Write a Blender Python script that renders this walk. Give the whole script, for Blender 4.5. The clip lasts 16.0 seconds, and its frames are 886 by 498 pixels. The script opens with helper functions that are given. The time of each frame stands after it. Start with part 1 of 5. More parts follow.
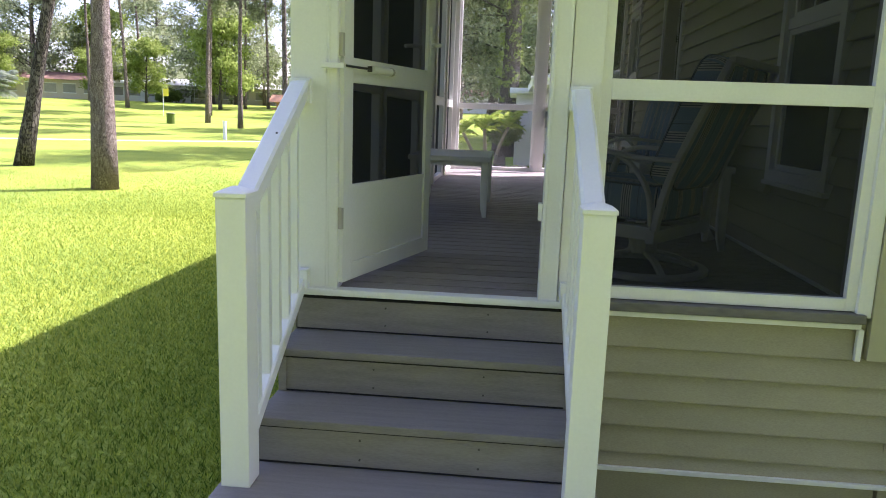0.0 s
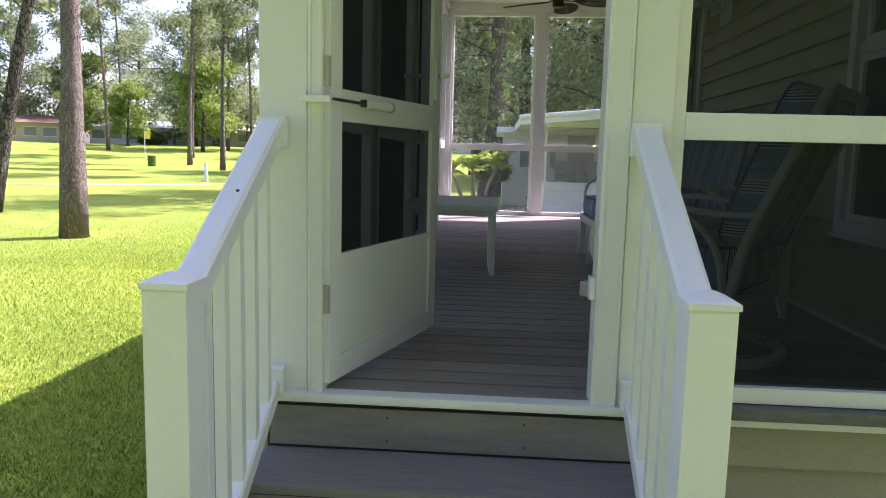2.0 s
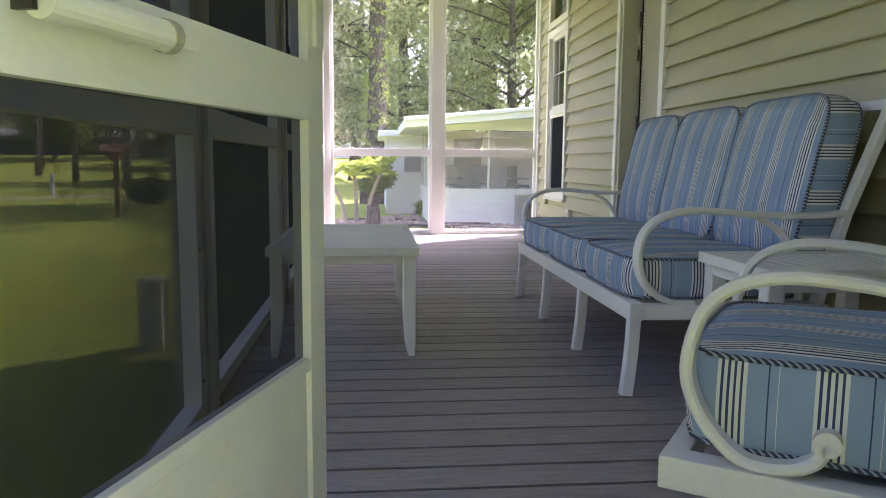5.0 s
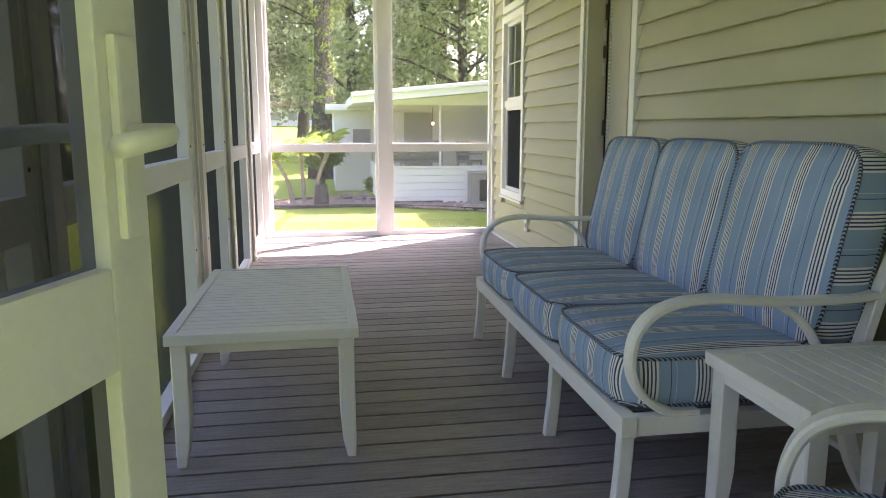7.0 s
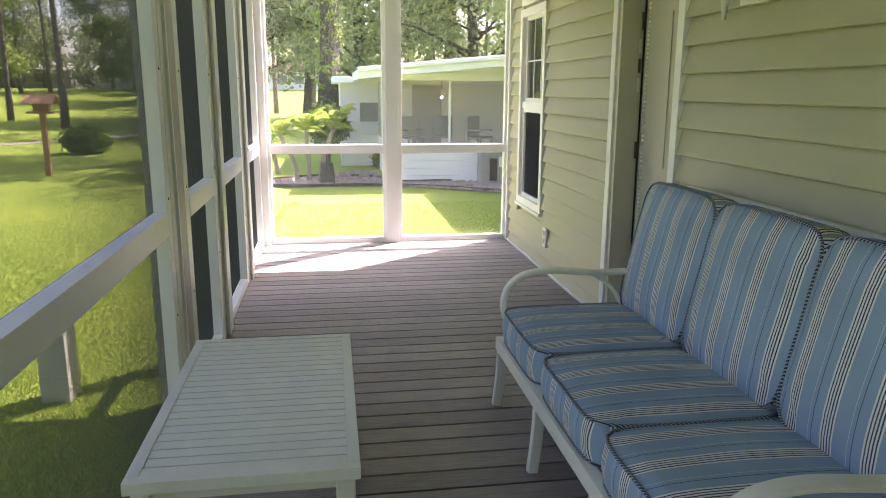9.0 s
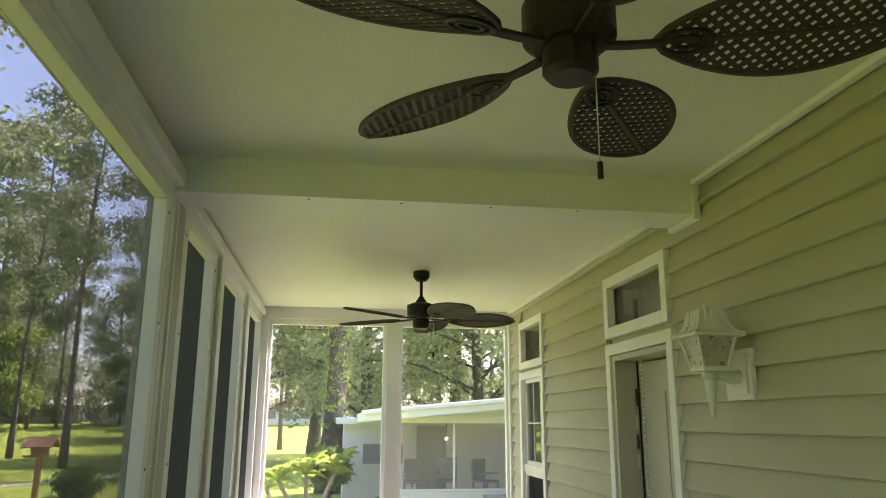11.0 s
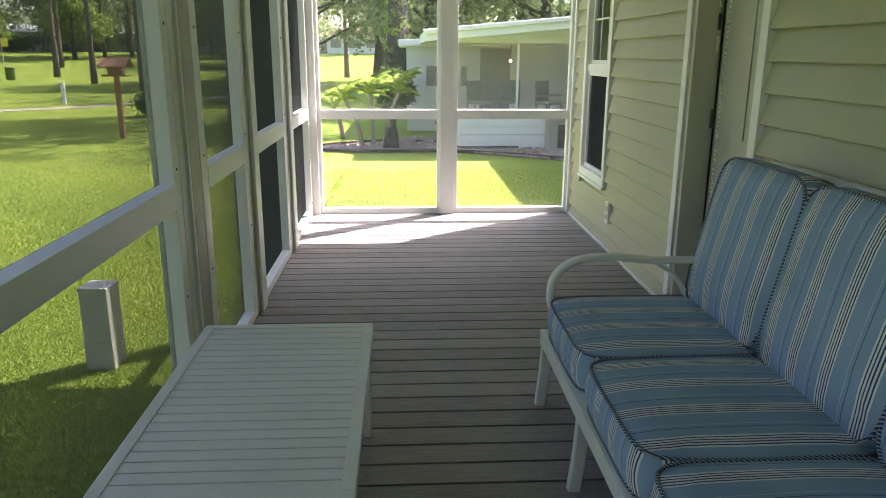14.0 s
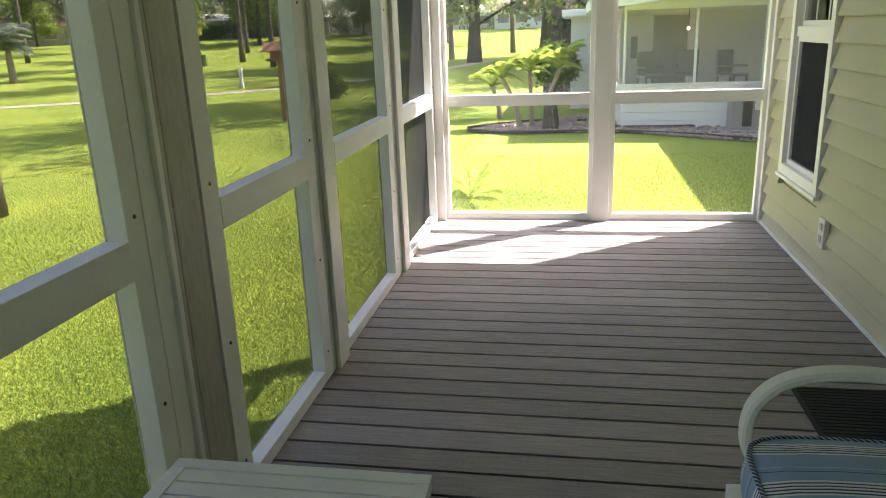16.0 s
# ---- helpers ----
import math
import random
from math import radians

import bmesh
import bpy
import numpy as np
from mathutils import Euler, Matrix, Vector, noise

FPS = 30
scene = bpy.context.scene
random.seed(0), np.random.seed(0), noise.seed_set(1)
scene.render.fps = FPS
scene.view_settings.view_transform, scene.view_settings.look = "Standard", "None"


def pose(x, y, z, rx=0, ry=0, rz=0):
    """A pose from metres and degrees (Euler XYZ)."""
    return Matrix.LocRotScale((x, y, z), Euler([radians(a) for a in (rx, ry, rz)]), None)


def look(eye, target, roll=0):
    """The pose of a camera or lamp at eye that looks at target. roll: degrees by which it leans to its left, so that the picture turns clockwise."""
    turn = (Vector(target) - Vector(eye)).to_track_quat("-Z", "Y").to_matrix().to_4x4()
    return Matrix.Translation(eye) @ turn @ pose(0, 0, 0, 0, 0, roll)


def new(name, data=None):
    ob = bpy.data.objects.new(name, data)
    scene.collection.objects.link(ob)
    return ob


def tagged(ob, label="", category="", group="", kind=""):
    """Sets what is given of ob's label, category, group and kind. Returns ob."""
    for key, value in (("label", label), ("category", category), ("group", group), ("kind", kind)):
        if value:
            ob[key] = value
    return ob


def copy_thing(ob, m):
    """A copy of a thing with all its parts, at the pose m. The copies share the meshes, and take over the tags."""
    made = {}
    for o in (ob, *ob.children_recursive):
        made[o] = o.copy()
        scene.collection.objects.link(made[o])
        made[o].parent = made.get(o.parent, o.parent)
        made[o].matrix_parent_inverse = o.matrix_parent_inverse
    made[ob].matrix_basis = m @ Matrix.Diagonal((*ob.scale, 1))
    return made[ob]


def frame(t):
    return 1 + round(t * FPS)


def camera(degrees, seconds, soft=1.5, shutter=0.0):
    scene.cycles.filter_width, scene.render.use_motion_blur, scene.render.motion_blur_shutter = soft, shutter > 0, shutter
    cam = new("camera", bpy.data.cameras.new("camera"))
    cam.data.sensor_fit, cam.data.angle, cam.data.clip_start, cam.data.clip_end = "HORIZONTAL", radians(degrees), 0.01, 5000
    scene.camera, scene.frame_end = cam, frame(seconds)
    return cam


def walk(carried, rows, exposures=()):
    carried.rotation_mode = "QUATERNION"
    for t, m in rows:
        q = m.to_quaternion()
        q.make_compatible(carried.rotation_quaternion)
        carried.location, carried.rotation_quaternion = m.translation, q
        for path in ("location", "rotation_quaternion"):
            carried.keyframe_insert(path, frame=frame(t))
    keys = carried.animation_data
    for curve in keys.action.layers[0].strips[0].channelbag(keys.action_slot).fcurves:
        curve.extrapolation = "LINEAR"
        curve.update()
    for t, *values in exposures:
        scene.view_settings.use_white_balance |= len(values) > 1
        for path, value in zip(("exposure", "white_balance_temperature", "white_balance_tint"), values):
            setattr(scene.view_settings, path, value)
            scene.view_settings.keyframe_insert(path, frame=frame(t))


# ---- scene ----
cam = camera(62.9, 16.0, 1.0)
PATH = [
    (0, (0.84, -2.927, 0.733), (0.667, -0.968, 0.372), 2.0),
    (0.5, (0.829, -2.852, 0.776), (0.65, -0.877, 0.511), 1.7),
    (1, (0.839, -2.695, 0.77), (0.655, -0.72, 0.512), 1.6),
    (1.5, (0.731, -2.471, 0.766), (0.568, -0.494, 0.511), 1.7),
    (2, (0.662, -2.197, 0.755), (0.527, -0.218, 0.5), 1.4),
    (2.5, (0.629, -1.875, 0.772), (0.494, 0.106, 0.53), 1.3),
    (3, (0.537, -1.556, 0.763), (0.468, 0.431, 0.545), 1.3),
    (3.5, (0.522, -1.256, 0.76), (0.493, 0.733, 0.557), 0.4),
    (4, (0.523, -0.98, 0.747), (0.525, 1.009, 0.538), 0.4),
    (4.5, (0.483, -0.71, 0.762), (0.638, 1.272, 0.549), 0.4),
    (5, (0.512, -0.478, 0.785), (0.703, 1.499, 0.547), 0.5),
    (7.3, (0.63, 0.191, 1.154), (0.953, 2.136, 0.819), -0.1),
    (7.5, (0.655, 0.254, 1.2), (0.975, 2.198, 0.858), -0.1),
    (8, (0.687, 0.328, 1.269), (1.01, 2.256, 0.848), 0.1),
    (8.5, (0.658, 0.489, 1.305), (0.974, 2.417, 0.877), 0.3),
    (9, (0.642, 0.613, 1.426), (0.938, 2.544, 0.997), 0.3),
    (9.4, (0.66, 0.627, 1.507), (0.952, 2.581, 1.198), 0.5),
    (9.5, (0.658, 0.642, 1.515), (0.95, 2.606, 1.276), 0.4),
    (9.6, (0.684, 0.64, 1.525), (0.965, 2.613, 1.364), 0.0),
    (9.7, (0.7, 0.63, 1.538), (0.939, 2.615, 1.494), -2.2),
    (10, (0.7, 0.641, 1.607), (0.983, 2.618, 1.716), 0.4),
    (10.2, (0.703, 0.632, 1.628), (0.984, 2.601, 1.834), 0.5),
    (12.3, (0.687, 0.63, 1.707), (0.954, 2.535, 2.253), 0.4),
    (12.5, (0.684, 0.652, 1.688), (0.957, 2.59, 2.102), 0.2),
    (12.8, (0.732, 0.686, 1.609), (0.981, 2.661, 1.8), 0.2),
    (13, (0.74, 0.728, 1.572), (0.993, 2.712, 1.549), 0.6),
    (13.1, (0.761, 0.729, 1.558), (1.0, 2.711, 1.449), 0.6),
    (13.4, (0.778, 0.784, 1.496), (0.977, 2.756, 1.225), 0.2),
    (13.5, (0.782, 0.81, 1.48), (0.963, 2.769, 1.122), 0.8),
    (14, (0.81, 0.958, 1.405), (0.917, 2.886, 0.884), 0.3),
    (14.5, (0.804, 1.218, 1.395), (0.815, 3.143, 0.853), -0.3),
    (15, (0.898, 1.511, 1.393), (0.857, 3.434, 0.845), -0.8),
    (15.5, (0.975, 1.795, 1.378), (0.858, 3.711, 0.815), -1.3),
    (16, (0.985, 2.115, 1.383), (0.641, 3.999, 0.806), -2.2),
]
walk(cam, [(t, look(eye, target, roll)) for t, eye, target, roll in PATH], [(0, 1.6, 5950, 35), (1.0, 1.48, 5950, 35), (3.0, 1.45, 6000, 36), (4.0, 1.8, 6050, 36), (4.5, 2.2, 6100, 39), (5.0, 2.75, 6250, 42), (7.5, 2.82, 6500, 34), (9.4, 2.68, 6650, 31), (10.0, 2.32, 6700, 31), (12.5, 2.72, 6200, 24), (13.0, 2.4, 6200, 20), (13.5, 2.22, 6300, 20), (14.0, 2.28, 6400, 20), (16.0, 2.28, 6750, 22)])

# ---- light ----
SUN_RUN = (0.60, 0.454)          # how far a shadow runs in -x and -y for one metre of height
sun_way = Vector((-SUN_RUN[0], -SUN_RUN[1], -1)).normalized()
SUN_UP = math.asin(-sun_way.z)
world = bpy.data.worlds.new("sky")
scene.world = world
world.use_nodes = True
wt = world.node_tree
sky = wt.nodes.new("ShaderNodeTexSky")
sky.sky_type, sky.sun_disc = "NISHITA", False
sky.sun_elevation = SUN_UP
sky.sun_rotation = math.atan2(SUN_RUN[0], SUN_RUN[1])
sky.air_density, sky.dust_density, sky.ozone_density = 1.0, 2.5, 1.0
wt.nodes["Background"].inputs[1].default_value = 0.15
wt.links.new(sky.outputs[0], wt.nodes["Background"].inputs[0])
sun_data = bpy.data.lights.new("sun", "SUN")
sun_data.energy, sun_data.angle, sun_data.color = 5.0, radians(0.53), (1.0, 0.95, 0.86)
sun = new("sun", sun_data)
sun.matrix_world = look((20, 15, 30), Vector((20, 15, 30)) + sun_way)


# ---- materials ----
def mat(name, color, rough=0.6, vary=0.12, scale=6.0, fine=60.0, bump=0.0, metal=0.0, random_vary=0.0,
        stretch=(1, 1, 1), dark=None, spec=0.5, bump_scale=None):
    """A surface with coarse and fine variation of its colour, roughness and relief."""
    m = bpy.data.materials.new(name)
    m.use_nodes = True
    t = m.node_tree
    b = t.nodes["Principled BSDF"]
    b.inputs["Metallic"].default_value = metal
    b.inputs["Specular IOR Level"].default_value = spec
    co = t.nodes.new("ShaderNodeTexCoord")
    mp = t.nodes.new("ShaderNodeMapping")
    mp.inputs["Scale"].default_value = stretch
    t.links.new(co.outputs["Object"], mp.inputs[0])
    n1, n2 = t.nodes.new("ShaderNodeTexNoise"), t.nodes.new("ShaderNodeTexNoise")
    for n, s, d in ((n1, scale, 4), (n2, fine, 3)):
        n.inputs["Scale"].default_value, n.inputs["Detail"].default_value = s, d
        t.links.new(mp.outputs[0], n.inputs["Vector"])
    mixn = t.nodes.new("ShaderNodeMath")
    mixn.operation = "ADD"
    t.links.new(n1.outputs[0], mixn.inputs[0])
    t.links.new(n2.outputs[0], mixn.inputs[1])
    half = t.nodes.new("ShaderNodeMath")
    half.operation = "MULTIPLY"
    half.inputs[1].default_value = 0.5
    t.links.new(mixn.outputs[0], half.inputs[0])
    fac = half
    if random_vary:
        info = t.nodes.new("ShaderNodeObjectInfo")
        r = t.nodes.new("ShaderNodeMath")
        r.operation = "MULTIPLY_ADD"
        r.inputs[1].default_value, r.inputs[2].default_value = random_vary, -random_vary / 2
        t.links.new(info.outputs["Random"], r.inputs[0])
        fac = t.nodes.new("ShaderNodeMath")
        fac.operation = "ADD"
        t.links.new(half.outputs[0], fac.inputs[0])
        t.links.new(r.outputs[0], fac.inputs[1])
    ramp = t.nodes.new("ShaderNodeValToRGB")
    lo = dark if dark else [c * (1 - vary) for c in color]
    hi = [min(1, c * (1 + vary)) for c in color]
    ramp.color_ramp.elements[0].position, ramp.color_ramp.elements[1].position = 0.3, 0.7
    ramp.color_ramp.elements[0].color, ramp.color_ramp.elements[1].color = (*lo, 1), (*hi, 1)
    t.links.new(fac.outputs[0], ramp.inputs[0])
    t.links.new(ramp.outputs[0], b.inputs["Base Color"])
    rr = t.nodes.new("ShaderNodeMapRange")
    rr.inputs["To Min"].default_value, rr.inputs["To Max"].default_value = max(0.03, rough - 0.1), min(1, rough + 0.1)
    t.links.new(n1.outputs[0], rr.inputs[0])
    t.links.new(rr.outputs[0], b.inputs["Roughness"])
    if bump:
        bp = t.nodes.new("ShaderNodeBump")
        bp.inputs["Strength"].default_value, bp.inputs["Distance"].default_value = 1.0, bump
        t.links.new(n2.outputs[0], bp.inputs["Height"])
        t.links.new(bp.outputs[0], b.inputs["Normal"])
    return m


WHITE = mat("white_painted_aluminium", (0.80, 0.80, 0.78), 0.42, 0.04, 3, 90, 0.0002)
VINYL = mat("white_vinyl_rail", (0.82, 0.83, 0.83), 0.4, 0.03, 4, 80, 0.0001)
SIDING = mat("tan_vinyl_siding", (0.43, 0.415, 0.275), 0.42, 0.07, 2.5, 140, 0.0004, stretch=(1, 1, 6))
# Darker siding copy: the skirt's shade put into the colour, with brown stains.
SKIRT = mat("soiled_shaded_tan_siding", (0.345, 0.318, 0.215), 0.6, 0.2, 1.6, 90, 0.0004, stretch=(1, 1, 3))
CEILING = mat("painted_ceiling_panel", (0.80, 0.79, 0.72), 0.55, 0.04, 2, 60, 0.0002)
DECK = mat("composite_deck_board", (0.30, 0.262, 0.252), 0.65, 0.42, 7, 60, 0.0018, stretch=(1, 14, 8), random_vary=0.14)
STEP = mat("composite_step_board", (0.222, 0.203, 0.197), 0.62, 0.22, 5, 50, 0.001, stretch=(1, 12, 8), random_vary=0.2)
LAWN = mat("lawn_grass", (0.272, 0.318, 0.052), 0.95, 0.30, 0.45, 20, 0.05, dark=(0.10, 0.185, 0.030), spec=0.1)
SILL = mat("dark_weathered_sill", (0.16, 0.15, 0.14), 0.7, 0.3, 6, 60, 0.0006, stretch=(0.3, 1, 1))
GREY = mat("weathered_grey_aluminium", (0.44, 0.42, 0.375), 0.5, 0.22, 5, 70, 0.0004, stretch=(1, 1, 0.2))
DARK = mat("dark_gap", (0.014, 0.014, 0.014), 0.9, 0.1)


def screen_material(name, color, cover):
    """Woven insect screen: a thin grey cloth that lets most light through its holes."""
    m = bpy.data.materials.new(name)
    m.use_nodes = True
    t = m.node_tree
    out = t.nodes["Material Output"]
    t.nodes.remove(t.nodes["Principled BSDF"])
    d, tr, mx = t.nodes.new("ShaderNodeBsdfDiffuse"), t.nodes.new("ShaderNodeBsdfTransparent"), t.nodes.new("ShaderNodeMixShader")
    d.inputs[0].default_value = (*color, 1)
    mx.inputs[0].default_value = cover
    t.links.new(tr.outputs[0], mx.inputs[1])
    t.links.new(d.outputs[0], mx.inputs[2])
    t.links.new(mx.outputs[0], out.inputs[0])
    return m


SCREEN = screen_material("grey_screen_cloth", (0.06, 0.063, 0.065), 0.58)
# Same cloth made darker, so that the porch behind it reads dim.
SCREEN_DIMMED = screen_material("dimmed_screen_cloth", (0.022, 0.024, 0.025), 0.79)
# Same cloth made paler: the sunlit haze is put into its colour.
SCREEN_HAZY = screen_material("hazy_screen_cloth", (0.50, 0.51, 0.50), 0.20)
THREAD = mat("grey_screen_thread", (0.07, 0.075, 0.08), 0.7, 0.1)


# ---- building helpers ----
def mesh_of(bm, name, material, smooth=False):
    me = bpy.data.meshes.new(name)
    bm.normal_update()
    bm.to_mesh(me)
    bm.free()
    for m in (material if isinstance(material, (list, tuple)) else [material]):
        me.materials.append(m)
    if smooth:
        for p in me.polygons:
            p.use_smooth = True
    return me


def part(name, bm, material, parent=None, label="", smooth=False):
    """Links a bmesh as one mesh object under a thing or a part."""
    ob = new(name, mesh_of(bm, name, material, smooth))
    if parent is not None:
        ob.parent = parent
    if label:
        ob["label"] = label
    return ob


def thing(name, label, category, group="", kind="", at=(0, 0, 0), turn=0):
    ob = new(name)
    ob.matrix_basis = pose(*at, 0, 0, turn)
    return tagged(ob, label, category, group, kind)


def box(lo, hi, bevel=0.0, bm=None, m=None):
    """A box between two corners, its edges rounded by bevel, added to bm."""
    b = bmesh.new()
    bmesh.ops.create_cube(b, size=1)
    for v in b.verts:
        v.co = Vector([l + (h - l) * (c + 0.5) for l, h, c in zip(lo, hi, v.co)])
    if bevel:
        bmesh.ops.bevel(b, geom=b.edges[:], offset=bevel, segments=2, affect="EDGES", profile=0.7)
    if m is not None:
        b.transform(m)
    return merge(b, bm)


def merge(b, bm):
    if bm is None:
        return b
    me = bpy.data.meshes.new("join")
    b.to_mesh(me)
    b.free()
    bm.from_mesh(me)
    bpy.data.meshes.remove(me)
    return bm


def cyl(r, h, at=(0, 0, 0), seg=20, bm=None, m=None, r2=None):
    b = bmesh.new()
    bmesh.ops.create_cone(b, cap_ends=True, segments=seg, radius1=r, radius2=r if r2 is None else r2, depth=h)
    b.transform(Matrix.Translation((at[0], at[1], at[2] + h / 2)))
    if m is not None:
        b.transform(m)
    return merge(b, bm)


def sweep(points, profile, bm=None, closed=False, up=Vector((0, 0, 1))):
    """A bar of the given profile (list of (side, up)) along a line of points."""
    b = bmesh.new() if bm is None else bm
    pts = [Vector(p) for p in points]
    rings = []
    for i, p in enumerate(pts):
        a = pts[i - 1] if (i or closed) else p
        c = pts[(i + 1) % len(pts)] if (i < len(pts) - 1 or closed) else p
        d = (c - a).normalized()
        side = d.cross(up)
        if side.length < 1e-4:
            side = Vector((1, 0, 0))
        side.normalize()
        v = side.cross(d).normalized()
        rings.append([b.verts.new(p + side * s + v * u) for s, u in profile])
    n = len(profile)
    for i in range(len(rings) - (0 if closed else 1)):
        r, q = rings[i], rings[(i + 1) % len(rings)]
        for k in range(n):
            b.faces.new((r[k], r[(k + 1) % n], q[(k + 1) % n], q[k]))
    if not closed:
        b.faces.new(rings[0][::-1])
        b.faces.new(rings[-1])
    return b


def round_profile(r, n=10, sx=1.0):
    return [(r * sx * math.cos(2 * math.pi * k / n), r * math.sin(2 * math.pi * k / n)) for k in range(n)]


def flat_profile(w, h, c=0.004):
    w, h = w / 2, h / 2
    return [(-w + c, -h), (w - c, -h), (w, -h + c), (w, h - c), (w - c, h), (-w + c, h), (-w, h - c), (-w, -h + c)]


# ---- plan ----
GROUND = -0.95
LEVEL = -0.75                    # level on which the neighbourhood is laid out
X_WALL = 2.32                    # the house's sided wall
Y_FAR = 7.42                     # inner face of the far screen wall
CEIL_A, CEIL_B, Y_BEAM = 2.77, 2.71, (3.64, 3.90)


def structure(name, bm, material, label, category, smooth=False):
    return tagged(part(name, bm, material, None, "", smooth), label, category, "", "structure")


# ground
def rise(x, y):
    """How far the course climbs above the lawn, far from the porch."""
    f = min(1.0, max(0.0, (math.hypot(x, y) - 65) / 55))
    return 2.3 * f * f * (3 - 2 * f)


bm = bmesh.new()
bmesh.ops.create_grid(bm, x_segments=120, y_segments=120, size=400)
for v in bm.verts:
    v.co.z = GROUND + rise(v.co.x, v.co.y)
ground = structure("ground", bm, LAWN, "sunlit green mown lawn reaching far into the distance", "lawn", True)

# deck frame below the boards
floor = structure("floor", box((-0.10, 0.06, -0.16), (X_WALL, Y_FAR + 0.04, -0.03)), DARK, "grey composite deck floor of the porch on its frame", "floor")
foundation = structure("wall_foundation", box((X_WALL + 0.14, 0.05, GROUND), (6.0, Y_FAR + 0.08, 0.0)), DARK, "house wall base under the siding", "wall")

# ceilings
structure("ceiling", box((-0.14, -0.02, CEIL_A), (X_WALL + 0.05, Y_BEAM[0], CEIL_A + 0.1)), CEILING, "smooth cream painted porch ceiling", "ceiling")
structure("ceiling_back", box((-0.14, Y_BEAM[1], CEIL_B), (X_WALL + 0.05, Y_FAR + 0.14, CEIL_B + 0.16)), CEILING, "smooth cream painted porch ceiling", "ceiling")
structure("ceiling_beam", box((-0.10, Y_BEAM[0], 2.61), (X_WALL - 0.02, Y_BEAM[1], 2.87), 0.004), WHITE, "white boxed beam across the porch ceiling", "beam")
# Front eave, out of view, is drawn out to dim the door and posts.
structure("roof", box((-0.22, -0.38, 2.885), (9.0, Y_FAR + 0.10, 2.93)), WHITE, "flat white metal roof above the porch", "roof")

# sided house wall with its openings
OPENINGS = [(0.66, 1.36, 0.50, 2.02), (4.04, 4.80, 0.0, 2.06), (4.06, 4.80, 2.23, 2.47), (6.33, 6.97, 0.50, 2.04), (6.33, 6.95, 2.19, 2.48)]


def wall_with_holes(bm, y0, y1, z0, z1, x0, x1, holes):
    ys = sorted({y0, y1, *[h[0] for h in holes], *[h[1] for h in holes]})
    zs = sorted({z0, z1, *[h[2] for h in holes], *[h[3] for h in holes]})
    for a, b in zip(ys, ys[1:]):
        for c, d in zip(zs, zs[1:]):
            if not any(h[0] <= a and b <= h[1] and h[2] <= c and d <= h[3] for h in holes):
                box((x0, a, c), (x1, b, d), 0, bm)
    return bm


wall_house = structure("wall_house", wall_with_holes(bmesh.new(), 0.05, Y_FAR + 0.08, 0.0, 2.95, X_WALL + 0.03, X_WALL + 0.15, OPENINGS), SIDING,
                       "tan lapped vinyl siding wall of the house", "wall")


# ---- siding courses ----
LAP = 0.128


def lap(y0, y1, z0, z1):
    """One course of lapped siding: its lower edge stands proud with a rounded lip, its upper edge tucks in."""
    b = bmesh.new()
    prof = [(0.030, z0 + 0.003), (-0.004, z0), (-0.010, z0 + 0.004), (-0.010, z0 + 0.010), (0.021, z1 + 0.004), (0.030, z1 + 0.004)]
    ends = [[b.verts.new((X_WALL + x, y, z)) for x, z in prof] for y in (y0, y1)]
    n = len(prof)
    for k in range(n):
        b.faces.new((ends[0][k], ends[0][(k + 1) % n], ends[1][(k + 1) % n], ends[1][k]))
    b.faces.new(ends[0][::-1])
    b.faces.new(ends[1])
    bmesh.ops.recalc_face_normals(b, faces=b.faces[:])
    return b


TRIMMED = [(h[0] - 0.07, h[1] + 0.07, h[2] - (0.07 if h[2] > 0.1 else 0), h[3] + 0.07) for h in OPENINGS]
for i in range(22):
    z0 = max(0.004, -0.030 + i * LAP)
    z1 = min(-0.030 + (i + 1) * LAP, 2.762)
    y_end = 7.40
    cuts = sorted((h[0], h[1]) for h in TRIMMED if h[2] < z1 - 0.01 and h[3] > z0 + 0.01)
    y = 0.12
    for a, b_ in cuts + [(y_end, y_end)]:
        if a > y + 0.01:
            part("siding_course", lap(y, a, z0, z1), SIDING, wall_house)
        y = max(y, b_)

# ---- deck boards ----
PITCH = 0.1285
y = 0.03
while y < Y_FAR + 0.1:
    b = box((-0.08, y + 0.0065, -0.0045), (X_WALL + 0.01, y + PITCH - 0.0065, 0.0), 0.001)
    box((-0.08, y + 0.018, -0.03), (X_WALL + 0.01, y + PITCH - 0.018, -0.004), 0, b)
    part("deck_board", b, DECK, floor)
    y += PITCH


# ---- screen walls ----
def screen_cloth(parent, axis, fixed, a0, a1, z0, z1):
    """Screen cloth with its upright threads, in the plane x = fixed or y = fixed."""
    def place(a, d, z):
        return (fixed + d, a, z) if axis == "x" else (a, fixed + d, z)
    b = bmesh.new()
    b.faces.new([b.verts.new(place(a, 0, z)) for a, z in ((a0, z0), (a1, z0), (a1, z1), (a0, z1))])
    cloth = part("screen", b, SCREEN if axis == "x" else SCREEN_HAZY if fixed > 5 else SCREEN_DIMMED, parent, "fine grey insect screen")
    cloth.visible_shadow = cloth.data.materials[0] is SCREEN_DIMMED
    if axis == "y":
        return
    b = bmesh.new()
    n = int((a1 - a0) / 0.002)
    for k in range(n):
        a = a0 + (k + 0.5) * (a1 - a0) / n
        b.faces.new([b.verts.new(place(a, d, z)) for d, z in ((-0.00021, z0), (0.00021, z0), (0.00021, z1), (-0.00021, z1))])
    part("thread", b, THREAD, cloth)


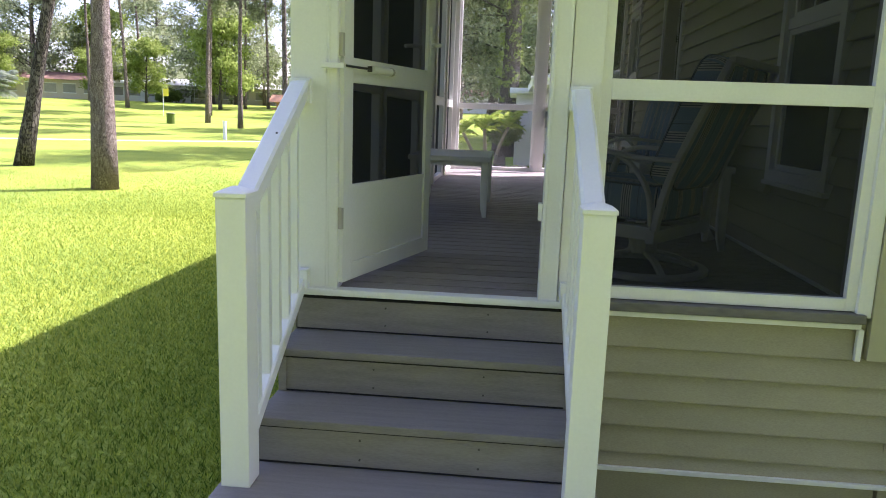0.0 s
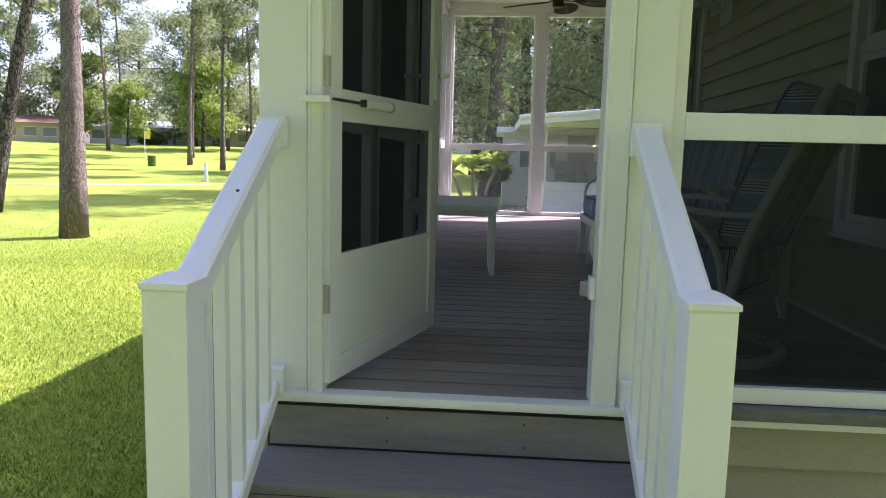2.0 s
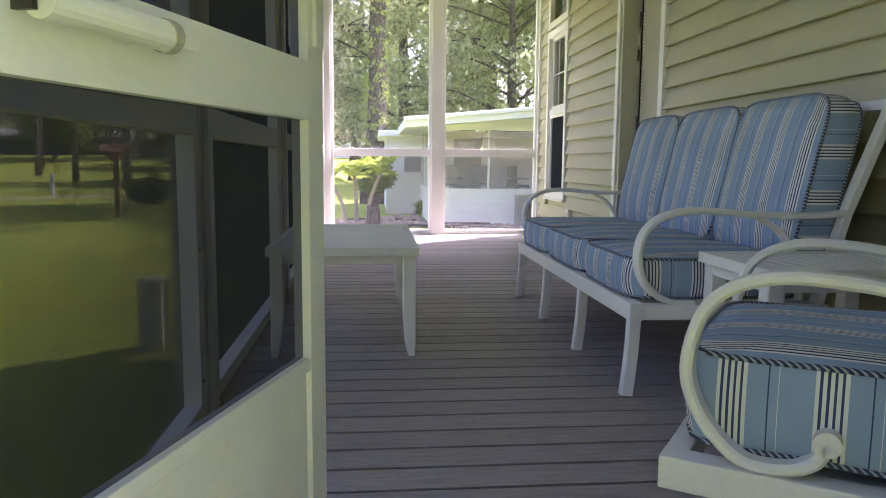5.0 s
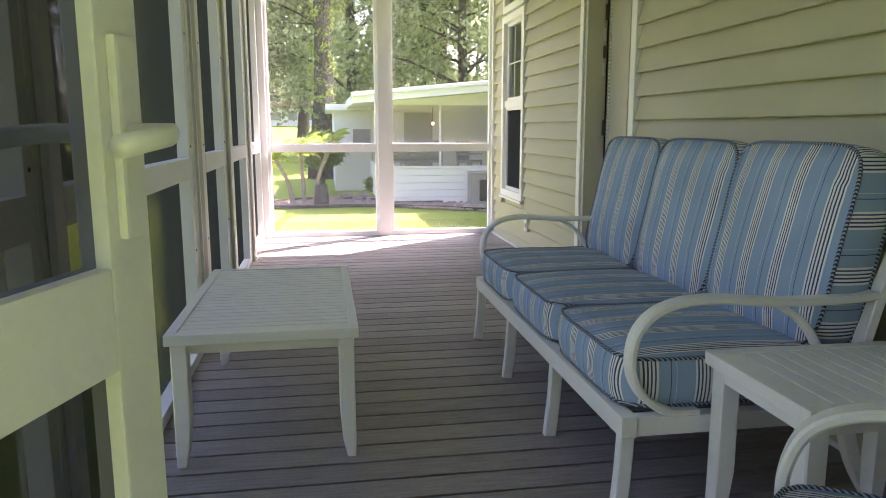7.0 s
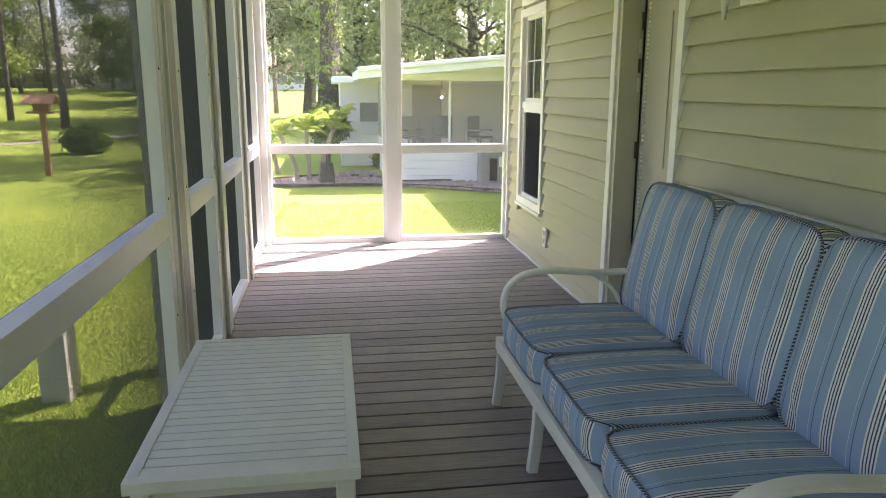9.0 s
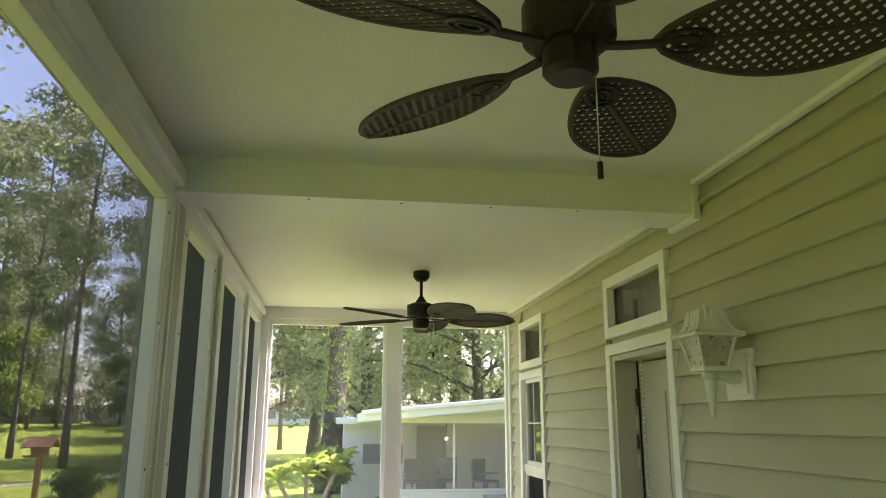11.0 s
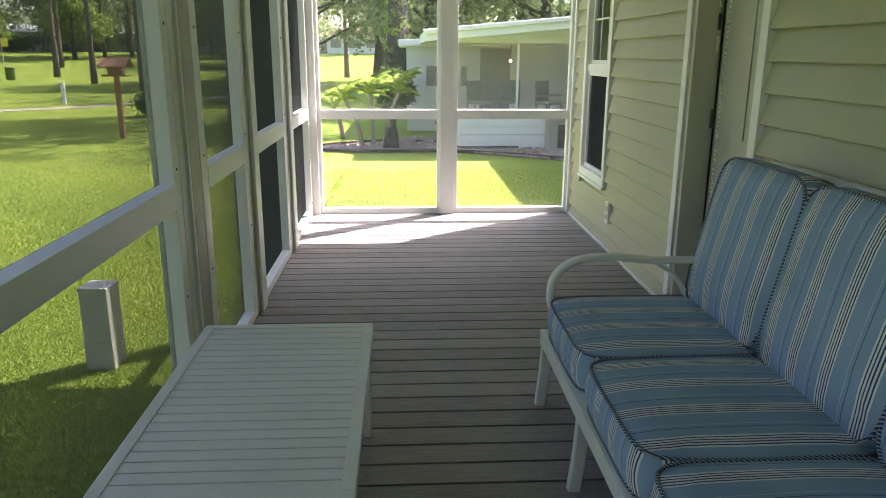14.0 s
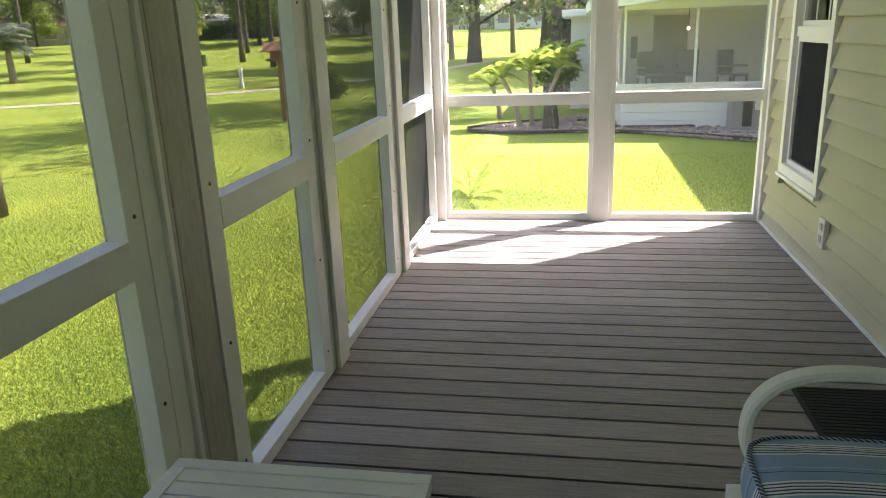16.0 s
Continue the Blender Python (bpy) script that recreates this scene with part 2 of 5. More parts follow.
def screen_panel(name, axis, face, depth, a0, a1, z0, z1, rail, stile=0.05, far_stile=None, half=0.04, label="white aluminium framed insect screen panel"):
    """A framed screen bay: two stiles, top, bottom and middle rail, and cloth above and below."""
    p = thing(name, label, "screen panel", "", "structure")

    def bar(nm, a, b_, c, d, dep=depth, off=0.0):
        lo, hi = ((face + off, a, c), (face + off + dep, b_, d)) if axis == "x" else ((a, face + off, c), (b_, face + off + dep, d))
        lo, hi = [min(u, v) for u, v in zip(lo, hi)], [max(u, v) for u, v in zip(lo, hi)]
        return part(nm, box(lo, hi, 0.003), WHITE, p)
    s0, s1 = a0 + stile, a1 - (far_stile or stile)
    bar("stile", a0, s0, z0, z1)
    bar("stile", s1, a1, z0, z1)
    bar("bottom_rail", s0, s1, z0, z0 + 0.05)
    bar("top_rail", s0, s1, z1 - 0.05, z1)
    cloth_at = face + depth * (0.12 if axis == "x" else 0.5)
    if rail:
        bar("middle_rail", s0, s1, rail - half, rail + half, depth * 1.03)
        screen_cloth(p, axis, cloth_at, s0, s1, z0 + 0.05, rail - half)
    screen_cloth(p, axis, cloth_at, s0, s1, (rail + half) if rail else z0 + 0.05, z1 - 0.05)
    return p


HEAD = 2.60
RAIL = 0.885
# left wall: bays between posts
BAYS = [(0.12, 1.74, 0.05, 0.05), (1.86, 3.62, 0.05, 0.07), (3.905, 4.81, 0.095, 0.10), (5.00, 6.10, 0.05, 0.12), (6.30, 7.36, 0.05, 0.05)]
for a, b_, near, far in BAYS:
    screen_panel("window_left", "x", -0.062, 0.06, a, b_, 0.0, HEAD, 0.903, near, far_stile=far, half=0.047)
for a, b_ in ((1.74, 1.86), (4.81, 5.00), (6.10, 6.30)):
    post = thing("post", "white aluminium porch post between screens", "post", "porch posts", "structure")
    part("shaft", box((-0.09, a, 0.0), (0.0, b_, HEAD), 0.003), WHITE, post)
    part("cover", box((0.002, a + 0.03, 0.0), (0.022, b_ - 0.03, HEAD), 0.006), WHITE, post)
post = thing("post", "grey weathered double aluminium porch post", "post", "porch posts", "structure")
part("shaft", box((-0.10, 3.622, 0.0), (0.0, 3.69, HEAD), 0.004), WHITE, post)
part("bead", box((-0.10, 3.692, 0.0), (0.012, 3.712, HEAD), 0.004), WHITE, post)
part("bead", box((-0.10, 3.714, 0.0), (0.004, 3.742, HEAD), 0.004), GREY, post)
part("shaft", box((-0.10, 3.748, 0.0), (0.002, 3.882, HEAD), 0.006), GREY, post, "weathered grey aluminium face")
part("gasket", box((-0.08, 3.882, 0.0), (-0.03, 3.905, HEAD)), DARK, post, "dark open joint")
structure("trim_header_left", box((-0.11, 0.0, HEAD), (0.0, Y_FAR + 0.1, CEIL_A), 0.003), WHITE, "white header beam above the screens", "beam")
structure("trim_cap_left", box((0.0, 0.1, HEAD + 0.03), (0.045, Y_BEAM[0], HEAD + 0.10), 0.008), WHITE, "white moulded gutter trim under the ceiling", "trim")
structure("trim_cap_left_back", box((0.0, Y_BEAM[1], HEAD + 0.03), (0.03, Y_FAR, HEAD + 0.08), 0.008), WHITE, "white moulded trim under the ceiling", "trim")
# far wall
post = thing("corner_post", "white aluminium corner post of the porch", "post", "", "structure")
part("shaft", box((-0.11, Y_FAR - 0.05, 0.0), (0.06, Y_FAR + 0.08, HEAD), 0.003), WHITE, post)
post = thing("post", "white aluminium porch post between screens", "post", "porch posts", "structure")
part("shaft", box((1.14, Y_FAR - 0.03, 0.0), (1.26, Y_FAR + 0.08, HEAD), 0.003), WHITE, post)
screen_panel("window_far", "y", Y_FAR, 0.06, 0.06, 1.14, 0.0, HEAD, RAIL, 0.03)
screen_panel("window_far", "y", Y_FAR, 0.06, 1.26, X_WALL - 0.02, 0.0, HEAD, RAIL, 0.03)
structure("trim_header_far", box((0.0, Y_FAR - 0.03, HEAD), (X_WALL, Y_FAR + 0.10, CEIL_B), 0.003), WHITE, "white header beam above the far screens", "beam")
# front wall
post = thing("door_post", "wide white aluminium post beside the door", "post", "", "structure")
part("shaft", box((-0.06, 0.0, -0.02), (0.09, 0.10, HEAD), 0.004), WHITE, post)
part("jamb", box((0.093, -0.012, -0.02), (0.14, 0.09, HEAD), 0.004), WHITE, post)
post = thing("door_post", "wide white aluminium post beside the door", "post", "", "structure")
part("shaft", box((1.06, 0.0, -0.02), (1.18, 0.10, HEAD), 0.004), WHITE, post)
part("jamb", box((0.98, -0.012, -0.02), (1.057, 0.09, HEAD), 0.004), WHITE, post)
for x in (0.096, 0.128, 0.986, 1.045):
    structure("trim_bead", box((x, -0.017, 0.0), (x + 0.009, -0.0125, HEAD), 0.002), WHITE, "white bead on the door jamb", "trim")
screen_panel("window_front", "y", 0.02, 0.06, 1.18, 2.24, 0.02, HEAD, 0.86, 0.04)
structure("trim_header_front", box((-0.11, 0.0, HEAD), (X_WALL + 0.2, 0.10, CEIL_A), 0.003), WHITE, "white header beam above the front screens", "beam")

# ---- more materials ----
METAL = mat("white_powder_coated_metal", (0.72, 0.71, 0.67), 0.5, 0.06, 5, 120, 0.0003)
SLAT = mat("white_table_slat", (0.74, 0.73, 0.68), 0.5, 0.07, 3, 90, 0.0004, stretch=(2, 2, 8))
BRONZE = mat("dark_bronze_fan_metal", (0.022, 0.017, 0.014), 0.45, 0.3, 8, 60, 0.0002, metal=0.4)
WICKER = mat("dark_brown_woven_blade", (0.045, 0.032, 0.024), 0.6, 0.35, 20, 150, 0.0008)
DOORPAINT = mat("olive_cream_door_paint", (0.50, 0.48, 0.39), 0.4, 0.05, 2, 60, 0.0002)
BRASS = mat("dull_steel_hinge", (0.10, 0.095, 0.085), 0.4, 0.2, 10, 80, metal=0.8)
PLATE = mat("ivory_outlet_plastic", (0.72, 0.70, 0.62), 0.35, 0.03)
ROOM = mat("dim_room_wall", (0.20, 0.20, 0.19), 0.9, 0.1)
CURTAIN = mat("white_sheer_curtain", (0.55, 0.56, 0.55), 0.9, 0.12, 6, 60, stretch=(20, 20, 0.3))
LAMPWHITE = mat("cream_cast_lantern_metal", (0.74, 0.73, 0.66), 0.5, 0.08, 9, 90, 0.0006)


def glass_material(name, tint, rough, bumpy=0.0):
    """Clear pane: what lies behind, with a mirror gloss that grows towards grazing sight."""
    m = bpy.data.materials.new(name)
    m.use_nodes = True
    t = m.node_tree
    t.nodes.remove(t.nodes["Principled BSDF"])
    g, tr, mx, fr = (t.nodes.new("ShaderNodeBsdf" + k) for k in ("Glossy", "Transparent")), None, None, None
    gl, tr = g
    mx, fr = t.nodes.new("ShaderNodeMixShader"), t.nodes.new("ShaderNodeFresnel")
    fr.inputs[0].default_value = 1.5
    gl.inputs["Roughness"].default_value = rough
    tr.inputs[0].default_value = (*tint, 1)
    if bumpy:
        n, bp = t.nodes.new("ShaderNodeTexVoronoi"), t.nodes.new("ShaderNodeBump")
        n.inputs["Scale"].default_value = 90
        bp.inputs["Distance"].default_value = bumpy
        t.links.new(n.outputs[0], bp.inputs["Height"])
        t.links.new(bp.outputs[0], gl.inputs["Normal"])
    t.links.new(fr.outputs[0], mx.inputs[0])
    t.links.new(tr.outputs[0], mx.inputs[1])
    t.links.new(gl.outputs[0], mx.inputs[2])
    t.links.new(mx.outputs[0], t.nodes["Material Output"].inputs[0])
    return m


GLASS = glass_material("window_glass", (0.75, 0.8, 0.78), 0.02)


def stripe_material(name, axis):
    """Blue awning cloth with bands of fine white and navy lines across the given axis."""
    m = bpy.data.materials.new(name)
    m.use_nodes = True
    t = m.node_tree
    b = t.nodes["Principled BSDF"]
    b.inputs["Roughness"].default_value = 0.9
    b.inputs["Specular IOR Level"].default_value = 0.15
    co, sep = t.nodes.new("ShaderNodeTexCoord"), t.nodes.new("ShaderNodeSeparateXYZ")
    t.links.new(co.outputs["Object"], sep.inputs[0])
    sc, fr = t.nodes.new("ShaderNodeMath"), t.nodes.new("ShaderNodeMath")
    sc.operation, fr.operation = "MULTIPLY", "FRACT"
    sc.inputs[1].default_value = 1 / 0.155
    t.links.new(sep.outputs[axis], sc.inputs[0])
    t.links.new(sc.outputs[0], fr.inputs[0])
    blue, navy, pale = (0.268, 0.370, 0.51), (0.055, 0.08, 0.15), (0.72, 0.72, 0.68)
    steps = [(0.0, blue)]
    for k in range(5):
        steps += [(0.20 + k * 0.070, pale), (0.242 + k * 0.070, navy if k < 4 else blue)]
    steps += [(0.735, navy), (0.752, blue), (0.84, pale), (0.848, blue)]
    ramp = t.nodes.new("ShaderNodeValToRGB")
    ramp.color_ramp.interpolation = "CONSTANT"
    el = ramp.color_ramp.elements
    el[0].position, el[0].color = 0.0, (*blue, 1)
    el.remove(el[1])
    for p, c in steps[1:]:
        e = el.new(p)
        e.color = (*c, 1)
    t.links.new(fr.outputs[0], ramp.inputs[0])
    n1, n2, mx = t.nodes.new("ShaderNodeTexNoise"), t.nodes.new("ShaderNodeTexNoise"), t.nodes.new("ShaderNodeMix")
    n1.inputs["Scale"].default_value, n2.inputs["Scale"].default_value = 5, 350
    for n in (n1, n2):
        t.links.new(co.outputs["Object"], n.inputs["Vector"])
    mx.data_type, mx.blend_type = "RGBA", "MULTIPLY"
    mx.inputs[0].default_value = 0.6
    t.links.new(ramp.outputs[0], mx.inputs[6])
    r2 = t.nodes.new("ShaderNodeMapRange")
    r2.inputs[1].default_value, r2.inputs[2].default_value = 0.3, 0.7
    r2.inputs[3].default_value, r2.inputs[4].default_value = 0.82, 1.06
    t.links.new(n1.outputs[0], r2.inputs[0])
    t.links.new(r2.outputs[0], mx.inputs[7])
    t.links.new(mx.outputs[2], b.inputs["Base Color"])
    bp = t.nodes.new("ShaderNodeBump")
    bp.inputs["Distance"].default_value = 0.0006
    t.links.new(n2.outputs[0], bp.inputs["Height"])
    bp2 = t.nodes.new("ShaderNodeBump")
    bp2.inputs["Distance"].default_value = 0.009
    t.links.new(n1.outputs[0], bp2.inputs["Height"])
    t.links.new(bp.outputs[0], bp2.inputs["Normal"])
    t.links.new(bp2.outputs[0], b.inputs["Normal"])
    return m


CLOTH = [stripe_material("blue_striped_cloth_" + "xyz"[k], k) for k in range(3)]


def piping_material():
    m = bpy.data.materials.new("twisted_navy_white_piping")
    m.use_nodes = True
    t = m.node_tree
    b = t.nodes["Principled BSDF"]
    b.inputs["Roughness"].default_value = 0.9
    co, w, r = t.nodes.new("ShaderNodeTexCoord"), t.nodes.new("ShaderNodeTexWave"), t.nodes.new("ShaderNodeValToRGB")
    w.wave_type, w.bands_direction = "BANDS", "DIAGONAL"
    w.inputs["Scale"].default_value = 45
    r.color_ramp.interpolation = "CONSTANT"
    r.color_ramp.elements[0].color = (0.03, 0.045, 0.09, 1)
    r.color_ramp.elements[1].position, r.color_ramp.elements[1].color = 0.62, (0.34, 0.37, 0.40, 1)
    t.links.new(co.outputs["Object"], w.inputs[0])
    t.links.new(w.outputs[0], r.inputs[0])
    t.links.new(r.outputs[0], b.inputs["Base Color"])
    return m


PIPING = piping_material()


# ---- front steps and handrails ----
porch_steps = thing("porch_steps", "grey composite porch steps with four risers", "steps", "", "structure")
for k, (y0, y1, z, x0, x1) in enumerate(((-0.285, -0.012, -0.18, -0.035, 1.125), (-0.535, -0.262, -0.36, -0.035, 1.125), (-0.80, -0.512, -0.54, -0.105, 1.195), (-1.06, -0.762, -0.74, -0.105, 1.195))):
    part("tread", box((x0, y0, z - 0.03), (x1, y1, z), 0.005), STEP, porch_steps)
for y, z0, z1, x0, x1 in ((-0.012, -0.18, -0.04, -0.03, 1.12), (-0.262, -0.36, -0.21, -0.03, 1.12), (-0.512, -0.54, -0.39, -0.03, 1.12), (-0.77, -0.74, -0.57, -0.1, 1.19), (-1.03, GROUND, -0.77, -0.1, 1.19)):
    riser = part("riser", box((x0, y, z0), (x1, y + 0.02, z1), 0.002), STEP, porch_steps)
    for sx in (0.35, 0.78):
        for sz in (0.035, 0.11):
            part("screw", cyl(0.004, 0.004, (0, 0, 0), 8, None, Matrix.Translation((sx, y - 0.002, z0 + sz)) @ Matrix.Rotation(radians(90), 4, "X")), BRASS, riser)
for y, z0 in ((-0.014, -0.18), (-0.264, -0.36), (-0.514, -0.54)):
    part("joint", box((-0.03, y, z0 + 0.0005), (1.12, y + 0.002, z0 + 0.007)), DARK, porch_steps)
    part("joint", box((-0.03, y, z0 + 0.138), (1.12, y + 0.002, z0 + 0.146)), DARK, porch_steps)
for x in (-0.03, 1.09):
    b = box((x, -0.50, GROUND), (x + 0.03, -0.27, -0.40))
    box((x, -0.27, GROUND), (x + 0.03, -0.02, -0.22), 0, b)
    part("stringer", b, STEP, porch_steps)
b = box((-0.02, -0.032, -0.026), (1.11, 0.035, 0.004), 0.010)
structure("trim_threshold", b, WHITE, "white rounded aluminium nosing on the deck edge", "trim")


def handrail(xp, x, mirror):
    """A sloping handrail: newel post with cap, top and bottom rail, balusters, and flanges at the wall."""
    h = thing("stair_handrail", "white vinyl stair handrail with square balusters", "handrail", "stair handrails")
    newel = part("newel_post", box((xp - 0.05, -0.71, -0.54), (xp + 0.05, -0.61, 0.455), 0.005), VINYL, h)
    b = bmesh.new()
    cap = [(-0.054, 0.455), (-0.054, 0.468), (-0.046, 0.473), (-0.012, 0.487)]
    for (w0, z0), (w1, z1) in zip(cap, cap[1:]):
        q = [[b.verts.new((xp + sx * w, -0.66 + sy * w, z)) for sx, sy in ((1, 1), (-1, 1), (-1, -1), (1, -1))] for w, z in ((w0, z0), (w1, z1))]
        for k in range(4):
            b.faces.new((q[0][k], q[0][(k + 1) % 4], q[1][(k + 1) % 4], q[1][k]))
    b.faces.new(q[1])
    bmesh.ops.remove_doubles(b, verts=b.verts[:], dist=1e-4)
    bmesh.ops.recalc_face_normals(b, faces=b.faces[:])
    part("cap", b, VINYL, newel)
    top = [(xp + (x - xp) * 0.4, -0.625, 0.415), (x, -0.018, 0.825)]
    part("top_rail", sweep(top, [(-0.032, -0.03), (0.032, -0.03), (0.032, 0.012), (0.038, 0.016), (0.038, 0.026), (0.028, 0.034), (-0.028, 0.034), (-0.038, 0.026), (-0.038, 0.016), (-0.032, 0.012)]), VINYL, h)
    part("bottom_rail", sweep([(xp + (x - xp) * 0.4, -0.61, -0.385), (x, -0.02, 0.035)], flat_profile(0.05, 0.055, 0.006)), VINYL, h)
    for k in range(5):
        y = -0.53 + k * 0.107
        f = (y + 0.61) / 0.61
        xb = xp + (x - xp) * (0.4 + 0.6 * f)
        lo, hi = -0.385 + (y + 0.61) * 0.712, 0.415 + (y + 0.625) * 0.675
        part("baluster", box((xb - 0.016, y - 0.016, lo), (xb + 0.016, y + 0.016, hi - 0.02), 0.002), VINYL, h)
    part("wall_flange", box((x - 0.044, -0.035, 0.765), (x + 0.044, -0.002, 0.862), 0.006), VINYL, h)
    part("wall_flange", box((x - 0.034, -0.05, 0.005), (x + 0.034, -0.002, 0.085), 0.005), VINYL, h)
    if mirror > 0:
        part("hole", cyl(0.005, 0.003, (0, 0, 0), 10, None, Matrix.Translation((x + 0.004 * mirror, -0.335, 0.650)) @ Matrix.Rotation(radians(34), 4, "X")), DARK, h)
    return h


handrail(-0.04, -0.012, 1)
handrail(1.12, 1.10, -1)

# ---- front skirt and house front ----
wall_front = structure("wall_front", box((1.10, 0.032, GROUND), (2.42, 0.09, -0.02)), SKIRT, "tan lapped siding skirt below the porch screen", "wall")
for k, z0 in enumerate((-0.715, -0.647, -0.526, -0.410, -0.294, -0.181)):
    z1 = (-0.647, -0.526, -0.410, -0.294, -0.181, -0.05)[k]
    b = bmesh.new()
    prof = [(0.05, z0), (0.012, z0), (0.008, z0 + 0.003), (0.008, z0 + 0.009), (0.030, z1 + 0.002), (0.05, z1 + 0.002)]
    ends = [[b.verts.new((x, y, z)) for y, z in prof] for x in (1.13, 2.25 if k == 5 else 2.80)]
    for j in range(6):
        b.faces.new((ends[0][j], ends[0][(j + 1) % 6], ends[1][(j + 1) % 6], ends[1][j]))
    bmesh.ops.recalc_face_normals(b, faces=b.faces[:])
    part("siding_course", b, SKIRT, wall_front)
structure("trim_sill_front", box((1.16, -0.022, -0.022), (2.27, 0.06, 0.016), 0.006), SILL, "weathered grey sill under the front screen", "trim")
structure("trim_strip_front", box((1.13, -0.006, -0.047), (2.262, 0.02, -0.026), 0.003), WHITE, "white trim strip over the siding skirt", "trim")
structure("trim_base_front", box((1.13, -0.006, -0.726), (2.80, 0.03, -0.707), 0.003), WHITE, "white starter strip at the foot of the skirt", "trim")
structure("trim_channel_front", box((2.252, -0.008, -0.178), (2.274, 0.015, -0.048), 0.003), WHITE, "white channel trim at the end of the skirt", "trim")
structure("trim_post_front", box((2.24, 0.0, 0.0), (2.295, 0.10, 2.60), 0.004), WHITE, "white aluminium end post of the front screen", "trim")
structure("wall_house_front", box((2.297, -0.01, -0.172), (6.0, 0.10, 2.95)), SIDING, "tan siding front of the house", "wall")
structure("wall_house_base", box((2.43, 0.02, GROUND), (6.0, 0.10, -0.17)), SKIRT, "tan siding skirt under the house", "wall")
structure("wall_skirt_left", box((-0.09, 0.03, GROUND), (-0.05, Y_FAR + 0.08, -0.03)), SIDING, "tan siding skirt under the porch side", "wall")
structure("wall_skirt_far", box((-0.05, Y_FAR + 0.05, GROUND), (X_WALL + 0.13, Y_FAR + 0.08, -0.03)), SIDING, "tan siding skirt under the porch end", "wall")
# added shell for the room behind the windows, its dimness put into the colour
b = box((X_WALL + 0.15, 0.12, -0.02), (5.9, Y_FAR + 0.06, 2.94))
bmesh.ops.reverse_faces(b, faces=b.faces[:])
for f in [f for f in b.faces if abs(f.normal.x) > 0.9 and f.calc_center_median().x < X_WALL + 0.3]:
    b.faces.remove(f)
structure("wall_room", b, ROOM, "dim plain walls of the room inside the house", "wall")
structure("wall_house_far", box((X_WALL + 0.03, Y_FAR + 0.082, GROUND), (6.0, Y_FAR + 0.14, 2.95)), SIDING, "tan siding end of the house", "wall")
# Unseen block and roof, added to throw the shadow on the far lawn.
structure("wall_house_rear", box((5.15, Y_FAR + 0.15, GROUND), (9.0, 18.8, 2.88)), SIDING, "unseen tan block added to cast the lawn shadow", "wall")
structure("roof_rear", box((5.05, Y_FAR + 0.145, 2.885), (9.2, 18.95, 2.97)), WHITE, "unseen flat white roof added to cast the lawn shadow", "roof")
structure("wall_house_side", box((5.93, 0.1, GROUND), (6.0, Y_FAR + 0.08, 2.95)), SIDING, "tan siding back of the house", "wall")

# trims of the sided wall
structure("trim_floor_right", box((X_WALL - 0.02, 0.12, 0.0), (X_WALL + 0.004, 3.97, 0.018), 0.002), WHITE, "white quarter trim where siding meets the deck", "trim")
structure("trim_floor_right_far", box((X_WALL - 0.02, 4.88, 0.0), (X_WALL + 0.004, 7.39, 0.018), 0.002), WHITE, "white quarter trim where siding meets the deck", "trim")
structure("trim_ceiling_right", box((X_WALL - 0.03, 0.1, CEIL_A - 0.022), (X_WALL + 0.004, Y_BEAM[0], CEIL_A + 0.004), 0.003), WHITE, "white trim where siding meets the ceiling", "trim")
structure("trim_beam_channel", box((X_WALL - 0.03, Y_BEAM[0] - 0.015, 2.60), (X_WALL + 0.004, Y_BEAM[0] - 0.001, CEIL_A - 0.024), 0.002), WHITE, "white channel trim at the beam end", "trim")
structure("trim_beam_foot", box((X_WALL - 0.03, Y_BEAM[0] - 0.015, 2.585), (X_WALL + 0.004, Y_BEAM[1], 2.608), 0.002), WHITE, "white channel trim under the beam end", "trim")
structure("trim_ceiling_right_far", box((X_WALL - 0.03, Y_BEAM[1] + 0.2, CEIL_B - 0.022), (X_WALL + 0.004, 7.38, CEIL_B + 0.004), 0.003), WHITE, "white trim where siding meets the ceiling", "trim")
structure("trim_corner_far", box((X_WALL - 0.025, 7.37, 0.0), (X_WALL + 0.02, 7.42, HEAD), 0.003), WHITE, "white corner channel of the far screen", "trim")


# ---- house windows and door ----
def border(parent, y0, y1, z0, z1, w, x0, x1, material, name="frame", bottom=True):
    part(name, box((x0, y0, z0), (x1, y0 + w, z1), 0.003), material, parent)
    part(name, box((x0, y1 - w, z0), (x1, y1, z1), 0.003), material, parent)
    part(name, box((x0, y0 + w, z1 - w), (x1, y1 - w, z1), 0.003), material, parent)
    if bottom:
        part(name, box((x0, y0 + w, z0), (x1, y1 - w, z0 + w), 0.003), material, parent)


def pane(parent, y0, y1, z0, z1, x):
    b = bmesh.new()
    b.faces.new([b.verts.new((x, y, z)) for y, z in ((y0, z0), (y0, z1), (y1, z1), (y1, z0))])
    p = part("pane", b, GLASS, parent)
    p.visible_shadow = False
    return p


